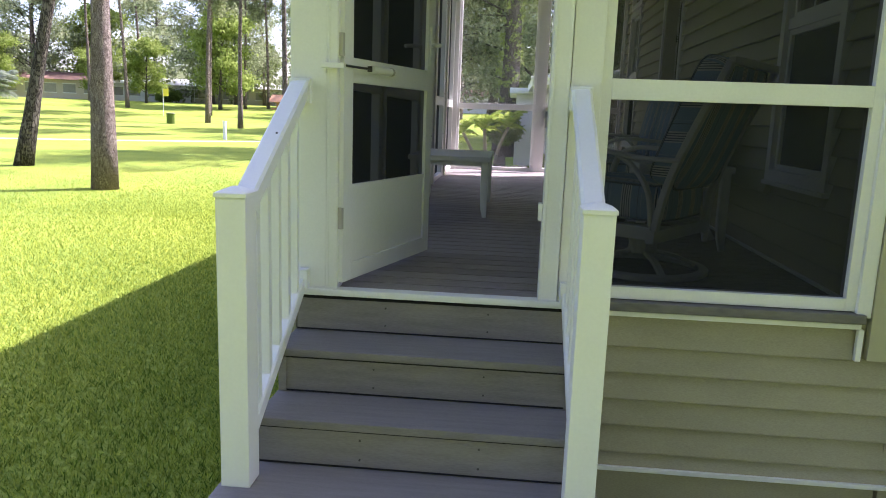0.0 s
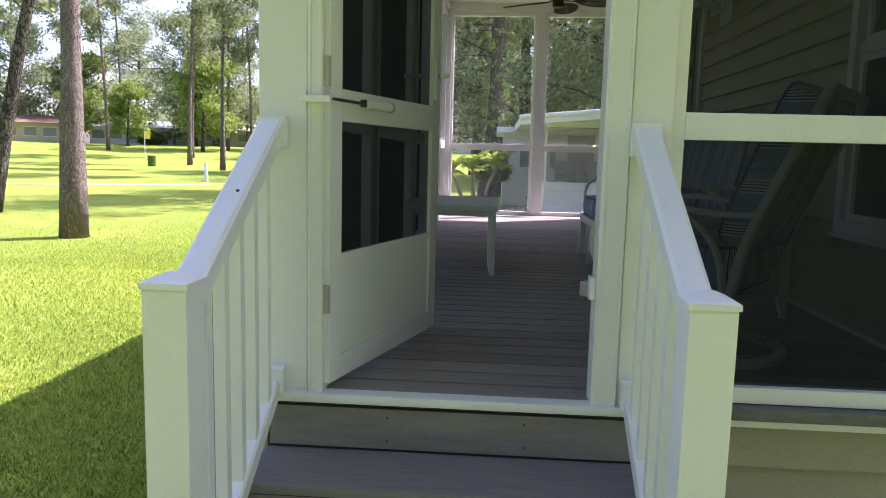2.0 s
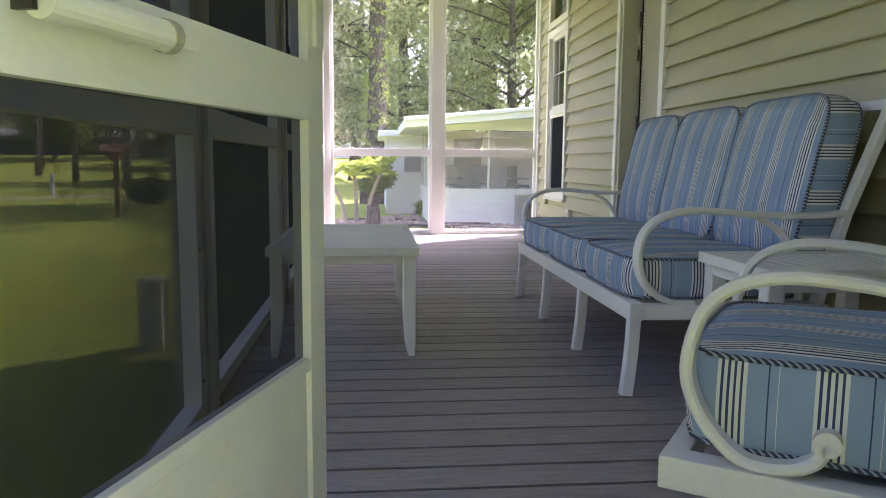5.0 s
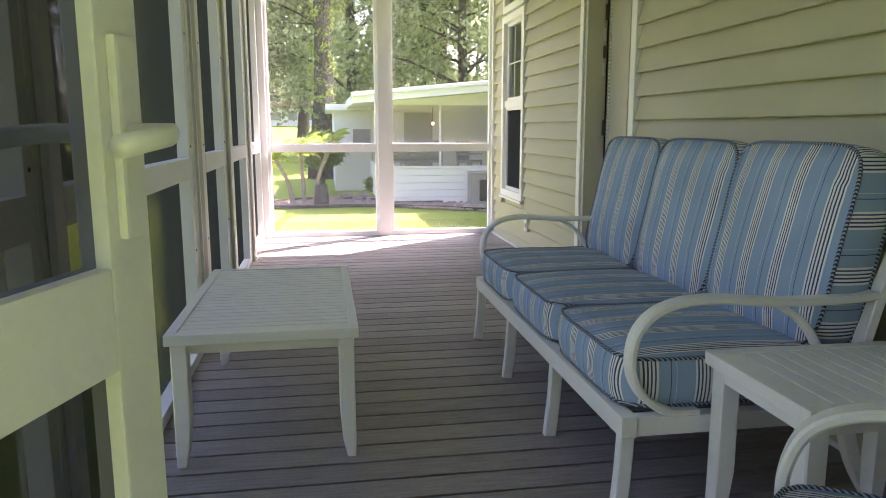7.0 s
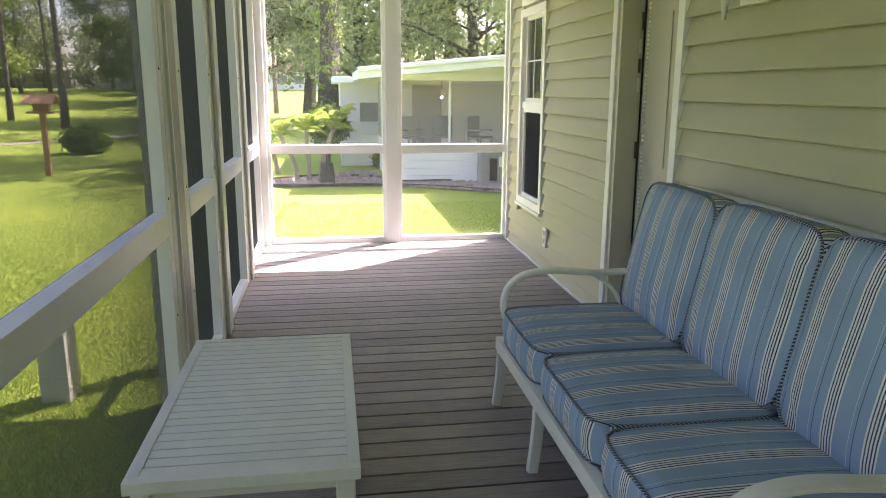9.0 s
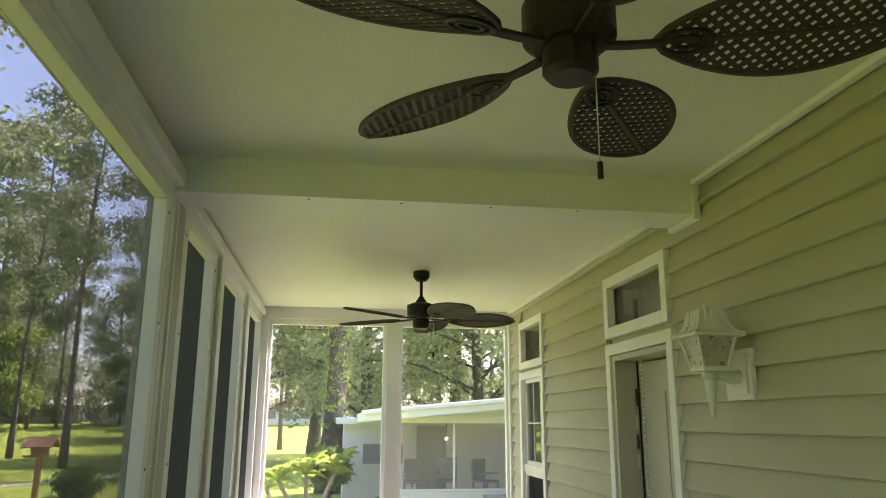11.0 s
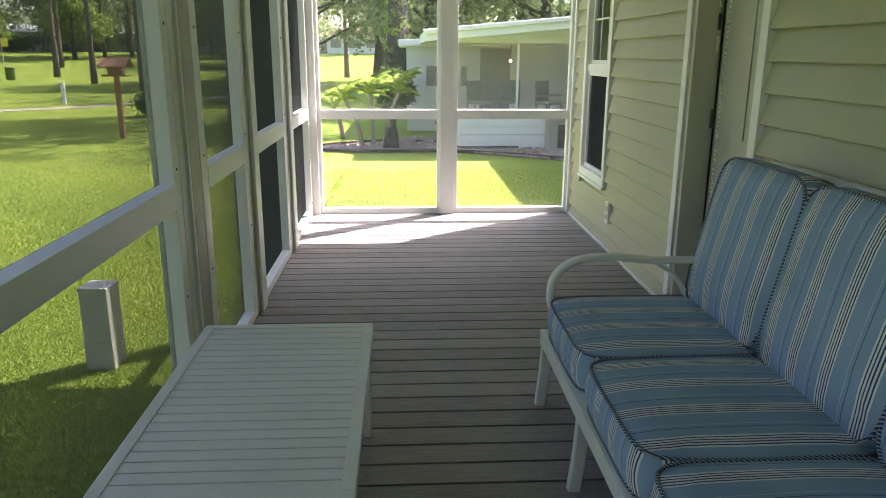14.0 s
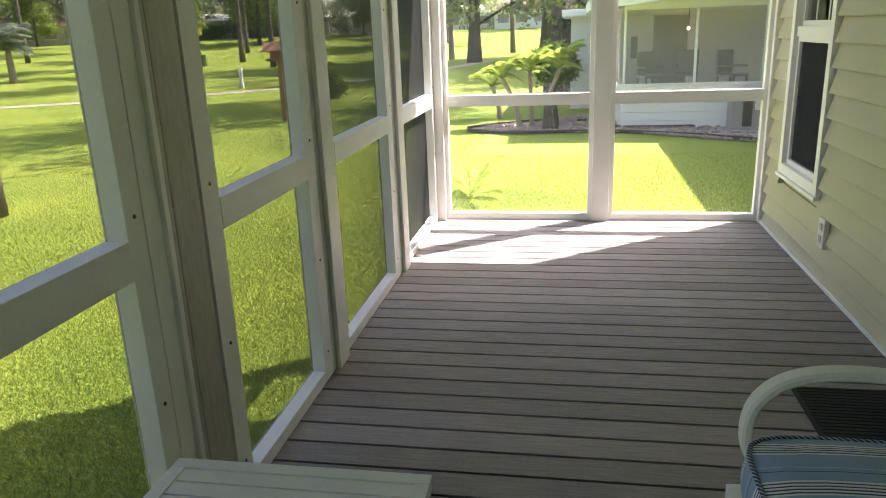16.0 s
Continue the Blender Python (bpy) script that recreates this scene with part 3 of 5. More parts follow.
def sash_window(name, y0, y1, z0, z1, label):
    w = thing(name, label, "window", "", "structure")
    border(w, y0 - 0.062, y1 + 0.062, z0 - 0.062, z1 + 0.062, 0.062, X_WALL - 0.018, X_WALL + 0.05, WHITE)
    mid = z0 + (z1 - z0) * 0.52
    part("meeting_rail", box((X_WALL + 0.0, y0, mid - 0.03), (X_WALL + 0.05, y1, mid + 0.03), 0.003), WHITE, w)
    border(w, y0, y1, z0, mid - 0.03, 0.03, X_WALL + 0.012, X_WALL + 0.05, WHITE, "sash")
    border(w, y0, y1, mid + 0.03, z1, 0.03, X_WALL + 0.025, X_WALL + 0.06, WHITE, "sash")
    pane(w, y0 + 0.03, y1 - 0.03, mid + 0.06, z1 - 0.03, X_WALL + 0.042)
    pane(w, y0 + 0.03, y1 - 0.03, z0 + 0.03, mid - 0.06, X_WALL + 0.046)
    for k in (1, 2):
        y = y0 + (y1 - y0) * k / 3
        part("muntin", box((X_WALL + 0.036, y - 0.006, mid + 0.06), (X_WALL + 0.041, y + 0.006, z1 - 0.03)), WHITE, w)
    zm = (mid + z1) / 2
    part("muntin", box((X_WALL + 0.034, y0 + 0.03, zm - 0.006), (X_WALL + 0.0355, y1 - 0.03, zm + 0.006)), WHITE, w)
    screen_cloth(w, "x", X_WALL + 0.03, y0 + 0.03, y1 - 0.03, z0 + 0.03, mid - 0.06)
    part("sill", box((X_WALL - 0.03, y0 - 0.07, z0 - 0.085), (X_WALL + 0.02, y1 + 0.07, z0 - 0.063), 0.004), WHITE, w)
    return w


def fixed_window(name, y0, y1, z0, z1, label):
    w = thing(name, label, "window", "", "structure")
    border(w, y0 - 0.062, y1 + 0.062, z0 - 0.062, z1 + 0.062, 0.062, X_WALL - 0.018, X_WALL + 0.05, WHITE)
    pane(w, y0, y1, z0, z1, X_WALL + 0.035)
    return w


sash_window("window_1", 0.66, 1.36, 0.50, 2.02, "white vinyl sash window with a dark screened lower half")
sash_window("window_2", 6.33, 6.97, 0.50, 2.04, "white vinyl sash window with a dark screened lower half")
fixed_window("window_3", 6.33, 6.95, 2.19, 2.48, "small white framed fixed window above the sash window")
fixed_window("window_4", 4.06, 4.80, 2.23, 2.47, "white framed transom window above the house door")
for y0, y1, z0, z1 in ((0.7, 1.3, 0.5, 2.0), (6.36, 6.95, 1.2, 2.5), (4.0, 4.85, 2.2, 2.5)):
    b = bmesh.new()
    n = 60
    row = [[b.verts.new((X_WALL + 0.24 + 0.02 * math.sin(k * 1.3), y0 - 0.1 + (y1 - y0 + 0.2) * k / n, z)) for k in range(n + 1)] for z in (z0 - 0.1, z1 + 0.1)]
    for k in range(n):
        b.faces.new((row[0][k], row[0][k + 1], row[1][k + 1], row[1][k]))
    tagged(part("curtain", b, CURTAIN, None, "", True), "white sheer curtain hanging behind the window pane", "curtain", "", "structure")

door_1 = thing("door_1", "cream painted house door standing ajar in its frame", "door", "", "structure")
border(door_1, 3.97, 4.87, 0.0, 2.13, 0.065, X_WALL - 0.018, X_WALL + 0.05, WHITE, "casing", False)
part("jamb", box((X_WALL - 0.005, 4.76, 0.0), (X_WALL + 0.20, 4.80, 2.06), 0.003), DOORPAINT, door_1)
part("jamb", box((X_WALL - 0.005, 4.04, 0.0), (X_WALL + 0.20, 4.07, 2.06), 0.003), DOORPAINT, door_1)
part("head_jamb", box((X_WALL - 0.005, 4.07, 2.03), (X_WALL + 0.20, 4.76, 2.06), 0.003), DOORPAINT, door_1)
part("threshold", box((X_WALL - 0.01, 4.07, 0.0), (X_WALL + 0.16, 4.76, 0.03), 0.004), GREY, door_1)
leaf = part("leaf", box((-0.02, -0.665, 0.035), (0.02, -0.012, 2.02), 0.003), DOORPAINT, door_1, "cream door leaf, slightly ajar")
leaf.matrix_basis = pose(X_WALL + 0.155, 4.755, 0, 0, 0, 4)
for z0, z1 in ((0.2, 0.85), (1.0, 1.85)):
    for ya, yb in ((-0.60, -0.37), (-0.31, -0.08)):
        b = box((-0.026, ya, z0), (-0.0205, yb, z1), 0.002)
        part("door_panel", b, DOORPAINT, leaf)
for z in (0.25, 1.08, 1.82):
    part("hinge", box((X_WALL + 0.112, 4.738, z - 0.05), (X_WALL + 0.130, 4.759, z + 0.05), 0.002), BRASS, door_1, "dull steel hinge")
part("weatherstrip", box((X_WALL + 0.126, 4.742, 0.03), (X_WALL + 0.133, 4.752, 2.03)), DARK, door_1)
for k, c in enumerate((0.1, 0.16, 0.2, 0.26)):
    part("label_sticker", box((X_WALL + 0.105, 4.752, 1.42 + k * 0.11), (X_WALL + 0.120, 4.7585, 1.50 + k * 0.11)), [PLATE, BRASS, PLATE, GREY][k], door_1)
part("door_knob", cyl(0.027, 0.05, (0, 0, 0), 16, None, Matrix.Translation((X_WALL + 0.13, 4.17, 0.95)) @ Matrix.Rotation(radians(-90), 4, "Y")), BRASS, door_1)

# Small white balls stacked in a vertical line beside the door leaf.
b = bmesh.new()
for k in range(80):
    bmesh.ops.create_icosphere(b, subdivisions=1, radius=0.0075, matrix=Matrix.Translation((X_WALL + 0.08, 4.575, 0.12 + k * 0.024)))
part("bead_chain", b, WHITE, door_1, "column of small white dots")

# outlet
outlet = thing("wall_outlet", "ivory plastic power outlet on the siding wall", "outlet", "", "")
part("plate", box((X_WALL - 0.022, 6.06, 0.20), (X_WALL + 0.004, 6.15, 0.36), 0.004), PLATE, outlet)
for z in (0.25, 0.315):
    part("socket", box((X_WALL - 0.026, 6.085, z - 0.018), (X_WALL - 0.021, 6.125, z + 0.018), 0.003), GREY, outlet)


# ---- screen door ----
door_2 = thing("door_2", "white aluminium screen door standing open into the porch", "screen door", "", "structure", (0.143, 0.015, 0.0), 73)
W, H = 0.90, 2.05
for nm, lo, hi in (("stile", (0.0, -0.016, 0.025), (0.075, 0.016, H)), ("stile", (W - 0.07, -0.016, 0.025), (W, 0.016, H)),
                   ("top_rail", (0.075, -0.016, H - 0.075), (W - 0.07, 0.016, H)), ("middle_rail", (0.075, -0.016, 0.855), (W - 0.07, 0.016, 0.955)),
                   ("bottom_rail", (0.075, -0.016, 0.025), (W - 0.07, 0.016, 0.10)), ("panel_rail", (0.075, -0.013, 0.41), (W - 0.07, 0.013, 0.435)),
                   ("kick_panel", (0.075, -0.006, 0.10), (W - 0.07, 0.006, 0.41))):
    part(nm, box(lo, hi, 0.003), WHITE, door_2)
for z0, z1 in ((0.435, 0.855), (0.955, H - 0.075)):
    screen_cloth(door_2, "y", 0.0, 0.075, W - 0.07, z0, z1)
part("closer_tube", cyl(0.016, 0.20, (0, 0, 0), 16, None, Matrix.Translation((0.17, -0.05, 0.915)) @ Matrix.Rotation(radians(90), 4, "Y")), WHITE, door_2, "white door closer tube")
part("closer_rod", cyl(0.005, 0.20, (0, 0, 0), 10, None, Matrix.Translation((-0.04, -0.05, 0.915)) @ Matrix.Rotation(radians(90), 4, "Y")), BRASS, door_2)
part("closer_collar", cyl(0.018, 0.015, (0, 0, 0), 16, None, Matrix.Translation((0.345, -0.05, 0.915)) @ Matrix.Rotation(radians(90), 4, "Y")), GREY, door_2)
part("closer_bracket", box((0.375, -0.06, 0.905), (0.40, -0.014, 0.925), 0.002), WHITE, door_2)
part("hold_washer", box((0.150, -0.060, 0.903), (0.156, -0.040, 0.927)), BRASS, door_2)
handle = part("handle_plate", box((W - 0.055, -0.026, 0.98), (W - 0.018, -0.016, 1.17), 0.005), WHITE, door_2)
part("lever", sweep([(W - 0.036, -0.02, 1.08), (W - 0.036, -0.065, 1.08), (W - 0.06, -0.075, 1.078), (W - 0.14, -0.075, 1.07)], round_profile(0.010)), WHITE, handle, "", True)
handle2 = part("handle_plate", box((W - 0.055, 0.016, 0.98), (W - 0.018, 0.026, 1.17), 0.005), WHITE, door_2)
part("lever", sweep([(W - 0.036, 0.02, 1.08), (W - 0.036, 0.065, 1.08), (W - 0.06, 0.075, 1.078), (W - 0.14, 0.075, 1.07)], round_profile(0.010)), WHITE, handle2, "", True)
for z in (0.3, 1.0, 1.75):
    part("hinge", box((-0.02, -0.02, z - 0.045), (-0.001, 0.012, z + 0.045), 0.003), GREY, door_2)
jb = thing("door_closer_bracket", "white steel bracket of the door closer on the jamb", "bracket", "", "structure")
part("arm", box((0.075, -0.045, 0.905), (0.17, -0.014, 0.925), 0.002), WHITE, jb)
part("foot", box((0.078, -0.022, 0.885), (0.092, -0.013, 0.945), 0.002), WHITE, jb)
structure("trim_head_door", box((0.14, 0.0, 2.07), (0.98, 0.10, 2.14), 0.003), WHITE, "white door head above the screen door", "trim")
tr = thing("window_door_transom", "screened opening above the porch door", "screen panel", "", "structure")
# Dark strip added for the shaded gap between jamb and open screen door.
part("weatherstrip", box((0.1405, 0.030, 0.02), (0.1435, 0.06, 2.05)), DARK, bpy.data.objects["door_post"])
screen_cloth(tr, "y", 0.05, 0.14, 0.98, 2.14, HEAD)
structure("latch_strike", box((0.962, 0.0, 0.33), (0.979, 0.045, 0.40), 0.003), WHITE, "white strike plate on the door jamb", "latch")


# ---- screws in the frames ----
screw_mesh = mesh_of(cyl(0.0055, 0.004, (0, 0, 0), 8), "screw", BRASS)
for ob in [o for o in scene.objects if o.name.startswith("window_left")]:
    for st in [c for c in ob.children if c.name.startswith("stile")]:
        ys = [v.co.y for v in st.data.vertices]
        for z in (0.12, 0.52, 1.0, 1.5, 2.05, 2.5):
            sc_ = new("screw", screw_mesh)
            sc_.parent = st
            sc_.matrix_basis = pose(-0.0035, (min(ys) + max(ys)) / 2, z, 0, 90, 0)
beam = bpy.data.objects["ceiling_beam"]
for x in (0.55, 0.95, 1.35, 1.75):
    for y in (Y_BEAM[0] + 0.03,):
        sc_ = new("screw", screw_mesh)
        sc_.parent = beam
        sc_.matrix_basis = pose(x, y, 2.608)

# ---- furniture ----
def curve(points, n=6):
    """A smooth line through the points (Catmull-Rom)."""
    p = [Vector(q) for q in points]
    p = [2 * p[0] - p[1]] + p + [2 * p[-1] - p[-2]]
    out = []
    for i in range(1, len(p) - 2):
        for k in range(n):
            t = k / n
            out.append(0.5 * (2 * p[i] + (p[i + 1] - p[i - 1]) * t + (2 * p[i - 1] - 5 * p[i] + 4 * p[i + 1] - p[i + 2]) * t * t
                              + (3 * p[i] - p[i - 1] - 3 * p[i + 1] + p[i + 2]) * t ** 3))
    return out + [p[-2]]


def squircle(u, v, n=7):
    r = (abs(u) ** n + abs(v) ** n) ** (1 / n)
    return (u, v) if r < 1e-6 else (u * max(abs(u), abs(v)) / r, v * max(abs(u), abs(v)) / r)


def cushion(parent, size, m, stripe, sides, seed=0, crown=0.22):
    """A boxed cushion, thick along its own z, with piping round both seams. stripe: axis of the main stripes; sides: axis on the end faces."""
    sx, sy, sz = (s / 2 for s in size)
    b = bmesh.new()
    bmesh.ops.create_cube(b, size=2)
    bmesh.ops.subdivide_edges(b, edges=b.edges[:], cuts=9, use_grid_fill=True)
    for f in b.faces:
        c = f.calc_center_median()
        f.material_index = 1 if abs(c.y) > 0.999 else 0
        f.smooth = True

    def shape(u, v, w):
        a, c = squircle(u, v)
        wob = noise.noise(Vector((u * 1.5 + seed, v * 1.5, w + seed * 0.7))) * 0.004
        bulge = 1 + 0.035 * (1 - w * w)
        z = w * (1 - crown + crown * (1 - u ** 4) * (1 - v ** 4))
        return Vector((sx * a * bulge, sy * c * bulge, sz * z + wob))
    for vert in b.verts:
        vert.co = shape(*vert.co)
    b.transform(m)
    body = part("cushion", b, [CLOTH[stripe], CLOTH[sides]], parent, "blue striped cushion")
    for w in (-1, 1):
        loop = []
        for k in range(64):
            a = 2 * math.pi * (k + 0.5) / 64
            c, s = math.cos(a), math.sin(a)
            q = max(abs(c), abs(s))
            loop.append(m @ shape(c / q, s / q, w))
        part("piping", sweep(loop, round_profile(0.0055, 6), None, True, m.to_3x3() @ Vector((0, 0, 1))), PIPING, body, "twisted navy and white piping", True)
    return body


def arm_loop(parent, y, pts, brace):
    part("arm", sweep(curve([(x, y, z) for x, z in pts], 7), flat_profile(0.022, 0.05, 0.006), None, False, Vector((0, 1, 0))), METAL, parent)
    part("arm_brace", sweep(curve([(x, y, z) for x, z in brace], 6), flat_profile(0.018, 0.036, 0.005), None, False, Vector((0, 1, 0))), METAL, parent)


def leg(parent, x, y, top, foot_x, w=0.042, name="leg"):
    b = sweep(curve([(x, y, top), (x + (foot_x - x) * 0.35, y, top * 0.5), (foot_x, y, 0.004)], 5), flat_profile(w, w * 0.8, 0.004), None, False, Vector((0, 1, 0)))
    part(name, b, METAL, parent)


sofa = thing("sofa", "white metal patio sofa with blue striped cushions", "sofa")
Y0, Y1 = 1.845, 3.675
part("front_rail", box((1.36, Y0 - 0.03, 0.265), (1.405, Y1 + 0.02, 0.325), 0.005), METAL, sofa)
part("back_rail", box((2.02, Y0 - 0.03, 0.265), (2.06, Y1 + 0.02, 0.315), 0.005), METAL, sofa)
for y in (Y0 - 0.005, Y1 - 0.005):
    part("side_rail", box((1.405, y - 0.022, 0.267), (2.02, y + 0.022, 0.318), 0.004), METAL, sofa)
for k in range(1, 3):
    y = Y0 + (Y1 - Y0) * k / 3
    part("seat_bar", box((1.405, y - 0.02, 0.275), (2.02, y + 0.02, 0.30), 0.003), METAL, sofa)
for k in range(4):
    y = Y0 + (Y1 - Y0) * k / 3
    leg(sofa, 1.385, y - 0.01 if k else y, 0.27, 1.365)
for y in (Y0, Y1):
    leg(sofa, 2.04, y, 0.27, 2.16)
ARM = [(1.585, 0.318), (1.50, 0.325), (1.425, 0.375), (1.39, 0.455), (1.405, 0.55), (1.475, 0.612), (1.60, 0.632), (1.80, 0.617), (2.0, 0.617), (2.11, 0.625)]
BRACE = [(1.80, 0.612), (1.885, 0.555), (1.945, 0.46), (1.965, 0.33)]
for y in (Y0 + 0.0, Y1 + 0.005):
    arm_loop(sofa, y, ARM, BRACE)
    part("back_post", sweep([(2.02, y, 0.28), (2.11, y, 0.62), (2.255, y, 1.0)], flat_profile(0.032, 0.045, 0.004), None, False, Vector((0, 1, 0))), METAL, sofa)
part("top_rail", box((2.235, Y0, 0.975), (2.265, Y1, 1.01), 0.004), METAL, sofa)
for k in range(1, 12):
    y = Y0 + (Y1 - Y0) * k / 12
    part("back_slat", sweep([(2.05, y, 0.29), (2.12, y, 0.60), (2.25, y, 0.98)], flat_profile(0.012, 0.03, 0.003), None, False, Vector((0, 1, 0))), METAL, sofa)
for k in range(3):
    y = Y0 + 0.008 + (Y1 - Y0) * (k + 0.5) / 3
    seat = cushion(sofa, (0.63, 0.605, 0.17), pose(1.69, y, 0.40), 1, 0, k + 1)
    seat.name = "seat_cushion"
    back = cushion(sofa, (0.59, 0.612, 0.185), pose(2.055, y + 0.01, 0.735, 0, -78, 0) @ pose(0, 0, 0), 1, 2, k + 5, 0.35)
    back.name = "back_cushion"


def swivel_chair():
    """Armchair on a swivel rocker base; it faces -x."""
    c = thing("armchair", "white metal swivel rocker armchair with blue striped cushions", "armchair")
    corner = Vector((1.03, 0.725, 0))
    shift = Vector((-0.012, 0, 0))
    c.matrix_basis = Matrix.Translation(corner + shift) @ Matrix.Rotation(radians(-35), 4, "Z") @ Matrix.Translation(-corner)
    ya, yb = 0.76, 1.36
    ym = (ya + yb) / 2
    part("front_rail", box((1.031, ya + 0.025, 0.206), (1.075, yb - 0.025, 0.264), 0.004), METAL, c)
    part("back_rail", box((1.58, ya - 0.03, 0.19), (1.62, yb + 0.03, 0.25), 0.005), METAL, c)
    for y in (ya, yb):
        part("side_rail", box((1.03, y - 0.03, 0.205), (1.60, y + 0.025, 0.265), 0.005), METAL, c)
        arm_loop(c, y, [(1.295, 0.335), (1.28, 0.30), (1.235, 0.277), (1.165, 0.28), (1.10, 0.34), (1.068, 0.43), (1.10, 0.545), (1.19, 0.597), (1.32, 0.60), (1.50, 0.575), (1.70, 0.575)],
                 [(1.38, 0.592), (1.48, 0.53), (1.56, 0.42), (1.59, 0.25)])
        part("scroll_end", cyl(0.022, 0.05, (0, 0, 0), 14, None, Matrix.Translation((1.295, y + 0.025, 0.335)) @ Matrix.Rotation(radians(90), 4, "X")), METAL, c)
        part("back_post", sweep(curve([(1.595, y, 0.20), (1.67, y, 0.52), (1.88, y, 1.0)], 5), flat_profile(0.03, 0.042, 0.004), None, False, Vector((0, 1, 0))), METAL, c)
    part("top_rail", box((1.865, ya, 0.985), (1.895, yb, 1.02), 0.005), METAL, c)
    seat = cushion(c, (0.56, 0.575, 0.21), pose(1.335, ym, 0.37), 1, 0, 11)
    seat.name = "seat_cushion"
    back = cushion(c, (0.60, 0.58, 0.18), pose(1.70, ym, 0.735, 0, -69, 0), 1, 2, 14, 0.35)
    back.name = "back_cushion"
    ring = [(1.42 + 0.30 * math.cos(a), ym + 0.30 * math.sin(a), 0.016) for a in [2 * math.pi * k / 40 for k in range(40)]]
    part("base_ring", sweep(ring, flat_profile(0.05, 0.03, 0.006), None, True), METAL, c)
    for k in range(4):
        a = math.pi / 4 + k * math.pi / 2
        d = Vector((math.cos(a), math.sin(a), 0))
        o = Vector((1.42, ym, 0))
        part("base_arm", sweep(curve([o + d * 0.29 + Vector((0, 0, 0.02)), o + d * 0.18 + Vector((0, 0, 0.07)), o + d * 0.04 + Vector((0, 0, 0.10))], 5), flat_profile(0.035, 0.02, 0.004)), METAL, c)
    part("swivel_plate", cyl(0.07, 0.10, (1.42, ym, 0.09), 20), METAL, c)
    part("rocker_plate", box((1.24, ym - 0.16, 0.19), (1.60, ym + 0.16, 0.21), 0.004), METAL, c)
    return c


swivel_chair()


def slatted_table(name, label, x0, x1, y0, y1, top, along):
    """A slatted table; the slats run along x or y inside a mitred border."""
    t = thing(name, label, "table")
    bw, th = 0.035, 0.035
    z = top - th
    for lo, hi in (((x0, y0, z), (x1, y0 + bw, top)), ((x0, y1 - bw, z), (x1, y1, top)), ((x0, y0 + bw, z), (x0 + bw, y1 - bw, top)), ((x1 - bw, y0 + bw, z), (x1, y1 - bw, top))):
        part("border", box(lo, hi, 0.004), SLAT, t)
    a0, a1 = (y0 + bw, y1 - bw) if along == "x" else (x0 + bw, x1 - bw)
    n = max(4, round((a1 - a0) / 0.0485))
    for k in range(n):
        a, b_ = a0 + (a1 - a0) * k / n + 0.0026, a0 + (a1 - a0) * (k + 1) / n - 0.0026
        lo, hi = ((x0 + bw, a, top - 0.018), (x1 - bw, b_, top - 0.003)) if along == "x" else ((a, y0 + bw, top - 0.018), (b_, y1 - bw, top - 0.003))
        part("slat", box(lo, hi, 0.002), SLAT, t)
    for lo, hi in (((x0 + 0.04, y0 + 0.03, z - 0.035), (x1 - 0.04, y0 + 0.05, z)), ((x0 + 0.04, y1 - 0.05, z - 0.035), (x1 - 0.04, y1 - 0.03, z)),
                   ((x0 + 0.02, y0 + 0.05, z - 0.035), (x0 + 0.04, y1 - 0.05, z)), ((x1 - 0.04, y0 + 0.05, z - 0.035), (x1 - 0.02, y1 - 0.05, z))):
        part("apron", box(lo, hi, 0.002), SLAT, t)
    for sx, x in ((-1, x0 + 0.04), (1, x1 - 0.04)):
        for sy, y in ((-1, y0 + 0.045), (1, y1 - 0.045)):
            lw = 0.052
            b = bmesh.new()
            pts = [(x, y, z), (x, y, z * 0.4), (x + sx * 0.004, y + sy * 0.006, z * 0.15), (x + sx * 0.01, y + sy * 0.016, 0.002)]
            wd = [lw, lw, lw * 0.85, lw * 0.55]
            rings = [[b.verts.new((px + w_ / 2 * u, py + w_ / 2 * v, pz)) for u, v in ((1, 1), (-1, 1), (-1, -1), (1, -1))] for (px, py, pz), w_ in zip(pts, wd)]
            for r, q in zip(rings, rings[1:]):
                for k in range(4):
                    b.faces.new((r[k], r[(k + 1) % 4], q[(k + 1) % 4], q[k]))
            b.faces.new(rings[-1])
            b.faces.new(rings[0][::-1])
            bmesh.ops.recalc_face_normals(b, faces=b.faces[:])
            bmesh.ops.bevel(b, geom=[e for e in b.edges if abs((e.verts[0].co - e.verts[1].co).normalized().z) > 0.7], offset=0.004, segments=1, affect="EDGES")
            part("leg", b, SLAT, t)
    return t


slatted_table("coffee_table", "low white slatted metal coffee table before the sofa", 0.09, 0.695, 2.375, 3.47, 0.448, "x")
slatted_table("side_table", "small white slatted side table between sofa and armchair", 1.585, 2.13, 1.385, 1.815, 0.50, "y")


